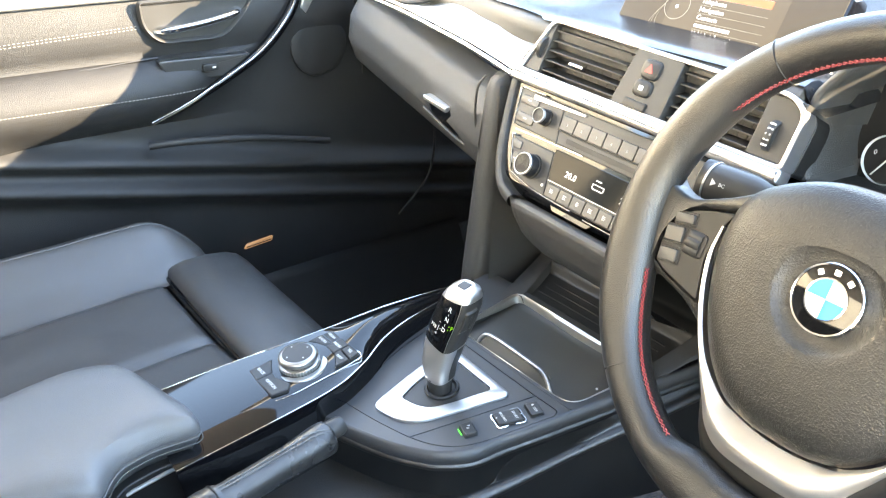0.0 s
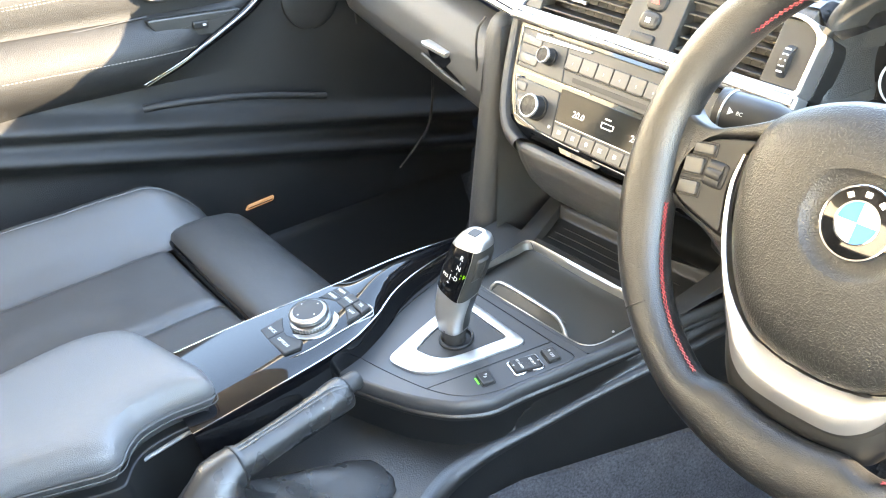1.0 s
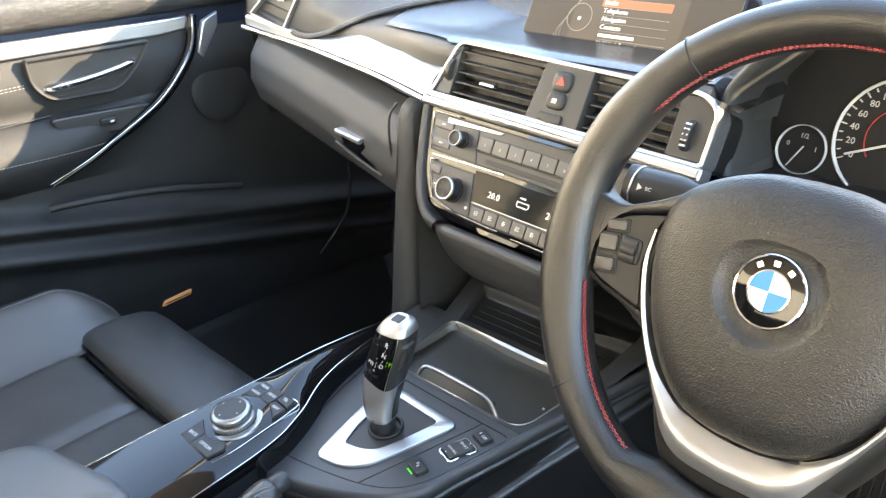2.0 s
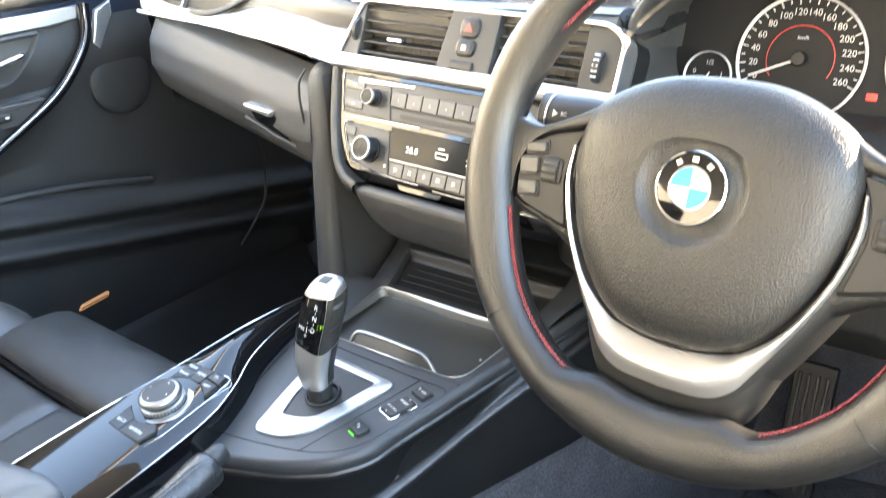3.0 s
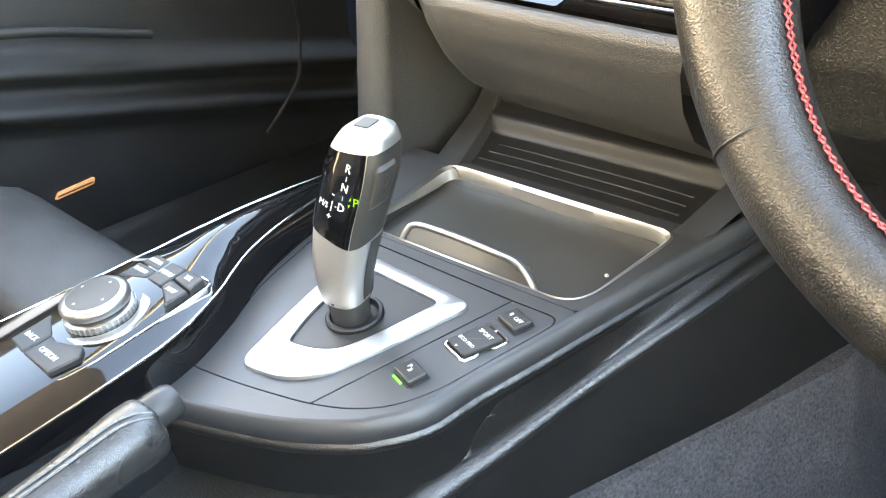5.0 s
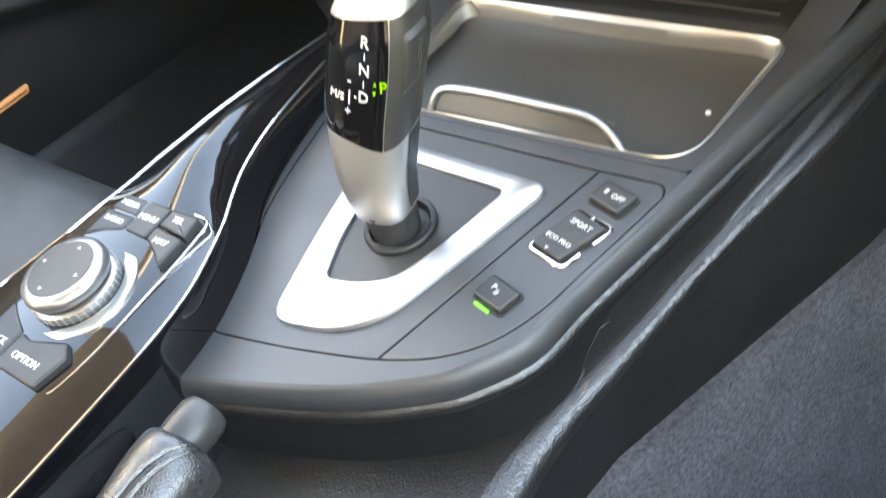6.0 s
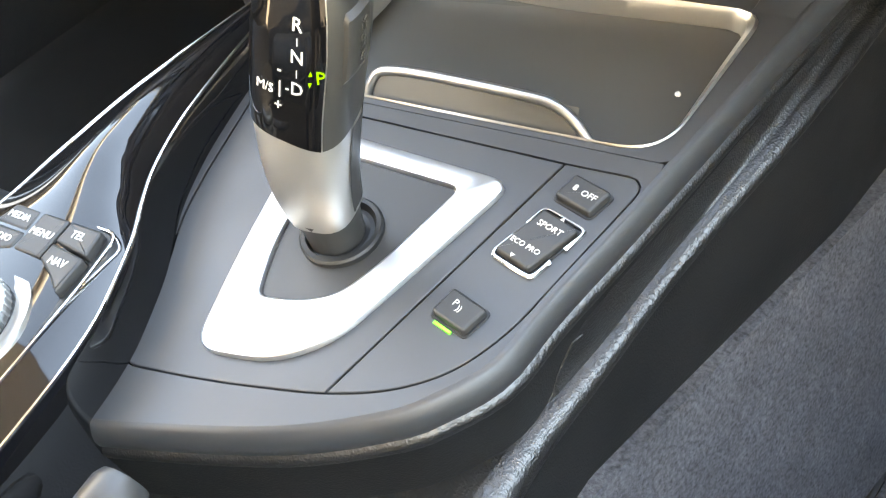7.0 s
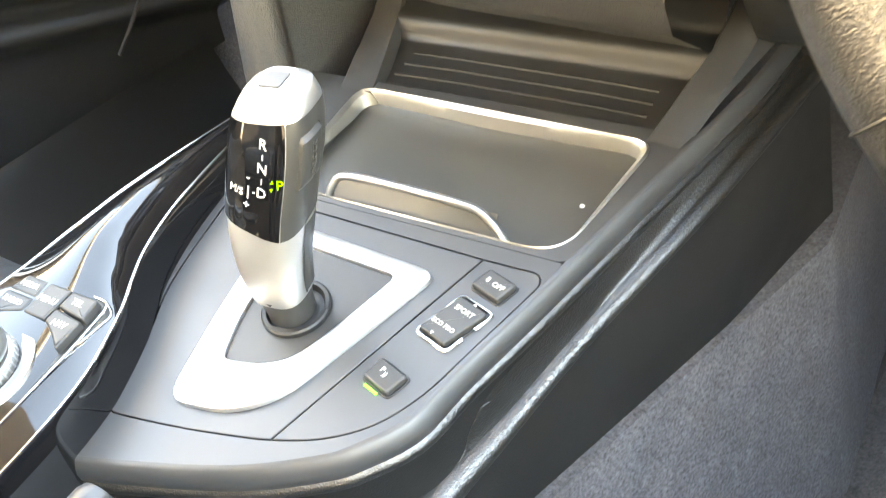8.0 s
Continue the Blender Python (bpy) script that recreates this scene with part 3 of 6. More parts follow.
def selector():
    """The gear selector: surround, gaiter well and lever."""
    root = thing("gear_selector", CONSOLE, "silver gear selector with gloss black face in triangular surround", "gear lever")
    outer = rounded([(-0.058, -0.053), (-0.02, -0.046), (0.0, -0.028), (0.013, 0.008), (0.034, 0.070), (-0.068, 0.0765), (-0.078, 0.05), (-0.071, 0.005)],
                    [0.013, 0.022, 0.02, 0.02, 0.01, 0.012, 0.02, 0.04], 6)
    inner = rounded([(-0.0455, -0.0205), (-0.0255, -0.0165), (-0.011, -0.008), (-0.002, 0.012), (0.0125, 0.0605), (-0.052, 0.064), (-0.06, 0.04), (-0.055, 0.005)],
                    [0.005, 0.01, 0.01, 0.01, 0.005, 0.005, 0.02, 0.02], 6)
    c = (-0.024, 0.02)
    o, i = polar(outer, c, 150), polar(inner, c, 150)
    part("surround", ring_slab(o, i, 0.0, 0.0032, 0.0014), SILVER, root, "satin silver triangular surround")
    part("well", slab(offset(i, -0.0004), -0.002, 0.0008, 0.0004), BUTTON, root)
    sock = lathe([(0.0195, 0.0), (0.0195, 0.0025), (0.0185, 0.0035), (0.0165, 0.0035), (0.015, 0.0), (0.013, 0.0005)], 36)
    part("socket", moved(sock, Matrix.Translation((-0.028, 0.022, 0.0008))), DARK, root)
    # lever: superelliptic sections along a leaning spine
    spec = [(0.001, 0.0128, 0.0122), (0.008, 0.0132, 0.0126), (0.014, 0.0142, 0.0134), (0.018, 0.0154, 0.0146), (0.035, 0.0182, 0.0166), (0.05, 0.0204, 0.0180),
            (0.065, 0.0218, 0.0188), (0.08, 0.0225, 0.0192), (0.095, 0.0226, 0.0193), (0.108, 0.0220, 0.0188), (0.118, 0.0198, 0.0172), (0.1255, 0.0152, 0.0134), (0.1285, 0.009, 0.008)]
    spine = smooth_line([(-0.0298, 0.0204, 0.0), (-0.0325, 0.0258, 0.0325), (-0.0299, 0.0363, 0.065), (-0.0225, 0.0480, 0.0975), (-0.0155, 0.0575, 0.13)], 12)
    turn = radians(-84)
    out, across = Vector((math.cos(turn), math.sin(turn))), Vector((-math.sin(turn), math.cos(turn)))
    def ctr(w):
        for p, q in zip(spine, spine[1:]):
            if p.z <= w <= q.z:
                t = (w - p.z) / (q.z - p.z)
                return Vector((p.x + (q.x - p.x) * t, p.y + (q.y - p.y) * t))
        return Vector(spine[-1][:2])
    def around(w, a, b, th, e=3.0):
        """A point of the grip's squarish section; -90 degrees faces the driver."""
        cs, sn = math.cos(th), math.sin(th)
        f = (abs(cs) ** e + abs(sn) ** e) ** (-1 / e)
        p = ctr(w) + across * (a * f * cs) - out * (b * f * sn)
        return Vector((p.x, p.y, w))
    def ring(w, a, b, n=32, e=3.0):
        return [around(w, a, b, 2 * math.pi * k / n, e) for k in range(n)]
    def sec(w):
        for (w0, a0, b0), (w1, a1, b1) in zip(spec, spec[1:]):
            if w0 <= w <= w1:
                t = (w - w0) / (w1 - w0)
                return a0 + (a1 - a0) * t, b0 + (b1 - b0) * t
        return spec[-1][1:]
    part("lever_foot", loft([ring(w, *sec(w), e=2.2) for w in span(0.001, 0.019, 8)]), BUTTON, root)
    part("lever_shaft", loft([ring(w, *sec(w)) for w in span(0.0165, 0.1285, 30)]), LEVER, root, "satin metal lever grip")
    # gloss face on the driver's side of the grip
    def skin(a, w, up=0.0006):
        aa, bb = sec(w)
        return around(w, aa + up, bb + up, radians(a))
    def low(a):
        return 0.0590 + 0.010 * max(0, -52 - a) / 85
    part("gear_face", surface(lambda a, k: skin(a, low(a) + (0.1175 - low(a)) * k), span(-139, -53, 24), span(0, 1, 14)), PIANO, root, "gloss black face with white gear letters")
    part("release_side", surface(lambda a, k: skin(a, 0.0590 + 0.003 * max(0, a + 40) / 60 + (0.058 - 0.003 * max(0, a + 40) / 60) * k, 0.0004), span(-51.5, 42, 18), span(0, 1, 10)), BUTTON, root)
    part("lever_spine", surface(lambda a, k: skin(a, 0.019 + (0.0590 - 0.019) * k, 0.0004), span(-8 + 0, 140, 18), span(0, 1, 10)), BUTTON, root)
    btn = surface(lambda a, k: skin(a, 0.083 + 0.026 * k, 0.0024 - 0.0022 * (max(abs(2 * k - 1), abs(a + 15) / 22) ** 12)), span(-37, 7, 16), span(0, 1, 12))
    part("release_button", btn, BUTTON, root, "grey unlock button")
    p, q, r = skin(-15, 0.096, 0.0030), skin(-15, 0.098, 0.0030), skin(-11, 0.096, 0.0030)
    yv, xv = -(r - p).normalized(), (q - p).normalized()
    zv = xv.cross(yv).normalized()
    yv = zv.cross(xv)
    part("legend", moved(words("UNLOCK", 0.0045), Matrix.Translation(p) @ Matrix((xv, yv, zv)).transposed().to_4x4()), STACK, root)
    cap = slab(rounded([(-0.006, -0.008), (0.006, -0.008), (0.006, 0.004), (-0.006, 0.004)], 0.002), 0, 0.001, 0.0005)
    cx, cy = ctr(0.128)
    part("park_button", moved(cap, Matrix.Translation((cx, cy, 0.1282)) @ Matrix.Rotation(turn + math.pi / 2, 4, "Z")), BUTTON, root)
    TWIST = -14
    def letter(txt, a, w, size, m, label=""):
        p, q, r = Vector(skin(a, w, 0.0011)), Vector(skin(a + 4, w, 0.0011)), Vector(skin(a, w + 0.002, 0.0011))
        x, y = (q - p).normalized(), (r - p).normalized()
        z = x.cross(y).normalized()
        y = z.cross(x)
        part("gear_mark", moved(words(txt, size * 0.97), Matrix.Translation(p) @ Matrix((x, y, z)).transposed().to_4x4() @ Matrix.Rotation(radians(TWIST), 4, "Z")), m, root, label)
    letter("R", -79, 0.1090, 0.0075, PRINT)
    letter("N", -79, 0.0975, 0.0075, PRINT)
    letter("D", -78, 0.0855, 0.0075, PRINT)
    letter("P", -57, 0.0895, 0.0075, LIME, "lit lime green letter")
    letter("M/S", -112, 0.0860, 0.0055, PRINT)
    letter("+", -97, 0.0790, 0.0065, PRINT)
    letter("-", -97, 0.0930, 0.0065, PRINT)
    letter("|", -79, 0.1034, 0.0035, PRINT)
    letter("|", -79, 0.0917, 0.0035, PRINT)
    letter("-", -88, 0.0860, 0.0055, PRINT)
    for dz, s in ((0.0012, 1), (-0.0012, -1)):
        p = skin(-64, 0.0895 + dz, 0.0011)
        q = [p + (skin(-68, 0.0895 + dz, 0.0011) - p), p + (skin(-64, 0.0895 + dz, 0.0011) - p), skin(-66, 0.0895 + dz + s * 0.002, 0.0011)]
        bm = bmesh.new()
        bm.faces.new([bm.verts.new(v) for v in q])
        part("gear_arrow", bm, LIME, root)
    letter("|", -96, 0.0860, 0.0075, PRINT)
    return root


def switch(poly, root_label, texts, h=0.0042, ring=None, lamp=None):
    root = thing("console_switch", CONSOLE, root_label, "switch", "console switches")
    part("key", slab(rounded(poly, 0.0015, 3), 0.0005, h, 0.0012), BUTTON, root)
    part("recess", slab(offset(rounded(poly, 0.0015, 3), 0.0012), -0.001, 0.0006, 0.0003), DARK, root)
    for txt, x, y, s in texts:
        part("legend", moved(words(txt, s), Matrix.Translation((x, y, h + 0.0002)) @ Matrix.Rotation(radians(-16), 4, "Z")), PRINT, root)
    if ring:
        o = rounded(ring, 0.004, 4)
        n = len(o)
        cxy = sum((Vector(p) for p in ring), Vector((0, 0))) / len(ring)
        def bracket(a, b):
            pts = [Vector(p) for p in o[a:b]]
            rows = []
            for p in pts:
                d = (cxy - p).normalized()
                rows.append([(p.x, p.y, 0.0), (p.x, p.y, 0.0014), (p.x + d.x * 0.0006, p.y + d.y * 0.0006, 0.002), (p.x + d.x * 0.0015, p.y + d.y * 0.0015, 0.002), (p.x + d.x * 0.002, p.y + d.y * 0.002, 0.0)])
            part("bezel", loft(rows, closed=False), CHROME, root, "thin bright chrome bezel")
        q = n // 4
        def leg(i, j, t):
            return tuple(Vector(o[i]).lerp(Vector(o[j % n]), t))
        lower = [leg(0, n - 1, 0.36)] + o[0:2 * q] + [leg(2 * q - 1, 2 * q, 0.30)]
        upper = [leg(2 * q, 2 * q - 1, 0.36)] + o[2 * q:4 * q] + [leg(n - 1, 0, 0.30)]
        for seg in (lower, upper):
            o = seg
            n = len(seg)
            bracket(0, n)
    if lamp:
        part("lamp", slab(lamp, 0.0002, 0.0012, 0.0003), GREEN, root, "lit green indicator")
    return root


def switches():
    switch([(0.0545, 0.0685), (0.0725, 0.0625), (0.0775, 0.0755), (0.0595, 0.0815)], "black traction control switch with white OFF legend", [("OFF", 0.0692, 0.0708, 0.0044), ("8", 0.0622, 0.0736, 0.0044)])
    mode = switch([(0.0425, 0.034), (0.060, 0.028), (0.072, 0.053), (0.054, 0.0595)], "black rocker switch marked SPORT and ECO PRO with chrome corners",
           [("SPORT", 0.0605, 0.0500, 0.0042), ("ECO PRO", 0.0545, 0.0385, 0.0036)], ring=[(0.040, 0.0315), (0.0625, 0.0245), (0.0755, 0.0555), (0.0525, 0.063)])
    for x, y, turn in ((0.0640, 0.0558, 0), (0.0512, 0.0325, 180)):
        part("arrow", moved(slab([(-0.0011, -0.0008), (0.0011, -0.0008), (0, 0.0011)], 0, 0.0003, 0.0001), pose(x, y, 0.0042, 0, 0, turn - 16)), PRINT, mode)
    switch([(0.0315, -0.0025), (0.0485, -0.0075), (0.053, 0.005), (0.0355, 0.0105)], "black parking sensor switch with a green indicator", [("P", 0.0400, 0.0035, 0.0044), ("))", 0.0425, 0.0015, 0.0036)],
           lamp=[(0.0335, -0.0062), (0.0425, -0.0088), (0.0428, -0.0074), (0.0338, -0.0047)])


def side_trim():
    """The gloss strip with chrome edges beside the panel."""
    root = thing("trim_strip", CONSOLE, "gloss black console trim strip with bright chrome edges", "trim strip")
    r = smooth_line([Vector(p) for p in TRIM_R], 8)
    l = smooth_line([Vector(p) for p in TRIM_L], 8)
    rings, ch, wl, lw, cl = [], [], [], [], []
    for i, (a, b) in enumerate(zip(r, l)):
        t0 = i / (len(r) - 1)
        hgt = 0.0243 - 0.010 * max(0, (t0 - 0.55) / 0.45) ** 2
        w = (a - b).length
        k = []
        for j in range(17):
            t = j / 16
            p = a.lerp(b, t)
            shoulder = 0.0080 * (1 - math.exp(-t * w / 0.010))
            far = min(1, max(0, (a.y + 0.045) / 0.06))
            k.append((p.x, p.y, hgt + shoulder + (0.0018 + 0.0055 * far) * math.sin(math.pi * t) * min(1, w / 0.05) + 0.07 * min(w, 0.055) * t * (1 - 0.6 * far)))
        rings.append(k)
        ch.append(Vector((a.x + 0.0006, a.y, hgt + 0.0004)))
        wl.append([(a.x + 0.0008, a.y, hgt), (a.x + 0.002, a.y, hgt - 0.003), (a.x + 0.0035, a.y, hgt * 0.5), (a.x + 0.0055, a.y, -0.002), (a.x + 0.006, a.y, -0.07)])
        up = 0.0080 * (1 - math.exp(-w / 0.010)) + 0.07 * min(w, 0.055) * (1 - 0.6 * min(1, max(0, (a.y + 0.045) / 0.06)))
        lw.append([(b.x, b.y, hgt + up), (b.x - 0.0025, b.y, hgt - 0.003), (b.x - 0.006, b.y, -0.25)])
        cl.append((b.x - 0.0004, b.y, hgt + up))
    part("strip", loft(rings, closed=False), PIANO, root)
    part("inner_wall", loft(wl, closed=False), PIANO, root)
    part("chrome_edge", tube(ch, 0.0010, 8), CHROME, root, "bright chrome edge line")
    part("outer_wall", loft(lw, closed=False), DARK, root)
    edge = [(-0.112, -0.33, -0.020), (-0.109, -0.24, -0.017), (-0.107, -0.170, -0.015), (-0.104, -0.132, -0.015), (-0.103, -0.093, -0.015)]
    part("joint_edge", tube(smooth_line([Vector(p) for p in edge], 5), 0.0013, 8), LEVER, root, "thin grey edge beside the handbrake deck")
    part("end_block", block(0.016, 0.020, 0.03, 0.002, at=(-0.1135, -0.095, -0.030)), DARK, root)
    part("chrome_edge", tube(cl, 0.0006, 8), CHROME, root, "bright chrome edge line")
    return root


def controller():
    root = thing("rotary_controller", CONSOLE @ Matrix.Translation((-0.1340, -0.0875, 0.0285)) @ Matrix.Diagonal((0.98, 1.02, 1.02, 1)), "silver rotary controller knob with menu keys around it on gloss trim", "controller")
    pad = rounded([(-0.033, -0.054), (0.030, -0.054), (0.034, -0.03), (0.034, 0.03), (0.0315, 0.057), (-0.029, 0.058), (-0.033, 0.03)], [0.01, 0.01, 0.01, 0.01, 0.006, 0.006, 0.01], 5)
    part("pad", slab(pad, -0.004, 0.0035, 0.001), DARK, root)
    part("pad_frame", ring_slab(offset(pad, 0.0016), pad, -0.004, 0.0042, 0.0008), CHROME, root, "thin chrome frame")
    seat = Matrix.Translation((-0.0035, -0.0025, 0)) @ Matrix.Diagonal((0.96, 0.93, 0.68, 1))
    part("dial_base", moved(lathe([(0.034, 0.0), (0.034, 0.006), (0.0325, 0.0095), (0.029, 0.0105), (0.026, 0.0100), (0.0245, 0.006)], 48), seat), TRAYSILVER, root, "satin silver ring")
    part("knob_skirt", moved(lathe([(0.0235, 0.004), (0.0240, 0.009), (0.0238, 0.016), (0.0225, 0.0175), (0.0205, 0.018)], 48), seat), TRAYSILVER, root)
    ridges = []
    for k in range(40):
        b = block(0.0008, 0.0012, 0.007, 0.0003)
        ridges.append(moved(b, seat @ Matrix.Rotation(2 * math.pi * k / 40, 4, "Z") @ Matrix.Translation((0.0239, 0, 0.009))))
    part("knurling", merged(*ridges), LEVER, root, kind="stuff")
    part("knob_groove", moved(lathe([(0.0205, 0.0175), (0.0200, 0.020), (0.0205, 0.0205)], 40), seat), DARK, root)
    part("knob_top", moved(lathe([(0.0205, 0.020), (0.0228, 0.0215), (0.0236, 0.0255), (0.0230, 0.0290), (0.0212, 0.0312), (0.0182, 0.0318)], 48), seat), TRAYSILVER, root, "polished silver knob rim")
    part("knob_cap", moved(lathe([(0.0184, 0.0310), (0.0180, 0.0322), (0.01, 0.0330), (0.001, 0.0332)], 40), seat), KEYDARK, root, "grey knob cap")
    for a in (0, 90, 180, 270):
        tri = slab([(-0.0012, -0.001), (0.0012, -0.001), (0, 0.001)], 0, 0.0003, 0.0001)
        part("knob_mark", moved(tri, seat @ Matrix.Rotation(radians(a), 4, "Z") @ Matrix.Translation((0, 0.0140, 0.0326))), PRINT, root)
    def key(poly, txt, x, y, s, rot):
        p = part("menu_key", slab(rounded(poly, 0.0015, 3), 0.003, 0.0085, 0.0014), KEYDARK, root)
        part("legend", moved(words(txt, s), Matrix.Translation((x, y, 0.0087)) @ Matrix.Rotation(radians(rot), 4, "Z")), PRINT, p)
    key([(-0.031, -0.050), (-0.010, -0.052), (-0.009, -0.0325), (-0.0215, -0.027), (-0.031, -0.0215)], "BACK", -0.0195, -0.041, 0.0055, 0)
    key([(-0.009, -0.052), (0.025, -0.052), (0.029, -0.034), (0.0215, -0.0275), (0.0, -0.0345), (-0.008, -0.033)], "OPTION", 0.008, -0.0435, 0.0055, 0)
    key([(-0.031, 0.0235), (-0.021, 0.0295), (-0.0095, 0.034), (-0.0095, 0.0425), (-0.031, 0.0425)], "RADIO", -0.0205, 0.0372, 0.0048, 0)
    key([(-0.031, 0.0435), (-0.0095, 0.0435), (-0.0095, 0.0545), (-0.027, 0.0545)], "MEDIA", -0.0195, 0.0488, 0.0048, 0)
    key([(-0.0085, 0.034), (0.0085, 0.034), (0.0085, 0.0545), (-0.0085, 0.0545)], "MENU", 0, 0.0445, 0.0052, 0)
    key([(0.0095, 0.034), (0.0215, 0.0285), (0.031, 0.0225), (0.031, 0.0405), (0.0095, 0.0425)], "NAV", 0.0205, 0.0348, 0.0052, 0)
    key([(0.0095, 0.0435), (0.031, 0.0415), (0.029, 0.0545), (0.0095, 0.0545)], "TEL", 0.0195, 0.0488, 0.0052, 0)
    return root


def handbrake():
    base = Vector((0.0, -0.2, 0.30))
    root = thing("handbrake", Matrix.Translation(base), "black leather handbrake lever with stitched grip and gaiter", "handbrake")
    sp = smooth_line([Vector(p) for p in ((0.0110, -0.266, 0.3915, 0.0158, 0.0165), (0.0065, -0.225, 0.3945, 0.0148, 0.0155), (0.0030, -0.185, 0.3985, 0.0146, 0.0155), (0.0008, -0.160, 0.4015, 0.0162, 0.0170),
                     (-0.0005, -0.148, 0.4025, 0.0172, 0.0172), (-0.0012, -0.1405, 0.4030, 0.0165, 0.0160), (-0.0015, -0.1375, 0.4032, 0.0120, 0.0120))], 8)
    s, d = Vector((1, 0.06, 0)).normalized(), Vector((-0.08, 1, 0.08)).normalized()
    u = s.cross(d)
    def skin(p, t, up=0.0):
        return Vector(p[:3]) - base + (p[3] + up) * math.cos(t) * s + (p[4] + up) * math.sin(t) * u
    def crease(p, t, k):
        v = skin(p, t)
        return skin(p, t, k * (noise.noise(v * 70) + 0.6 * noise.noise(v * 160)))
    m, n = len(sp), 44
    part("grip", loft([[crease(p, 2 * math.pi * k / n, 0.0004 + 0.0012 * max(0, i / m - 0.65)) for k in range(n)] for i, p in enumerate(sp)]), GRIPHIDE, root, "black leather grip")
    for lag in (0, 16):
        line = [skin(p, radians(96 - lag - (62 - lag * 0.5) * (i / m) ** 2.2), 0.0002) for i, p in enumerate(sp[:-6])]
        part("grip_seam", tube(line, 0.0009, 6), GRIPHIDE, root)
    knob = [Vector((-0.0018, y, z, r)) for y, z, r in ((-0.146, 0.4075, 0.0092), (-0.134, 0.4090, 0.0098), (-0.1265, 0.4098, 0.0096), (-0.1235, 0.4101, 0.0082), (-0.1228, 0.4102, 0.004))]
    part("release_knob", loft([[Vector(p[:3]) - base + p[3] * (math.cos(2 * math.pi * k / 24) * s + math.sin(2 * math.pi * k / 24) * u) for k in range(24)] for p in knob]), BUTTON, root, "grey release knob")
    # gaiter from the collar down to the deck
    rings = []
    for c, a, b, tilt, fold in (((0.0105, -0.258, 0.392), 0.0172, 0.0182, 0, 0.0), ((0.0108, -0.262, 0.3915), 0.0182, 0.0192, 4, 0.0004), ((0.0112, -0.268, 0.389), 0.0195, 0.0215, 14, 0.002), ((0.013, -0.276, 0.380), 0.025, 0.030, 32, 0.004),
                              ((0.014, -0.272, 0.360), 0.034, 0.048, 52, 0.006), ((0.014, -0.255, 0.338), 0.042, 0.078, 70, 0.006), ((0.015, -0.236, 0.318), 0.048, 0.108, 82, 0.005), ((0.015, -0.226, 0.300), 0.053, 0.126, 88, 0.003), ((0.015, -0.224, 0.280), 0.055, 0.130, 90, 0.001)):
        bt = Vector((0, -math.sin(radians(tilt)), math.cos(radians(tilt))))
        ring = []
        for k in range(64):
            t = 2 * math.pi * k / 64
            v = Vector(c) - base + a * math.cos(t) * s + b * math.sin(t) * bt
            ring.append(v + (math.cos(t) * s + math.sin(t) * bt) * fold * (noise.noise(v * 28) + 0.5 * noise.noise(v * 65)))
        rings.append(ring)
    dense = []
    for a, b in zip(rings, rings[1:]):
        for q in (0.0, 0.34, 0.67):
            dense.append([x.lerp(y, q) + Vector((0, 0, 0.0012 * noise.noise(x.lerp(y, q) * 90))) for x, y in zip(a, b)])
    part("gaiter", loft(dense + [rings[-1]], cap=False), GRIPHIDE, root, "creased black leather gaiter", sharp=70)
    part("collar_seam", tube([p for p in rings[1]], 0.0011, 6, closed=True, up=d), DARK, root)
    return root


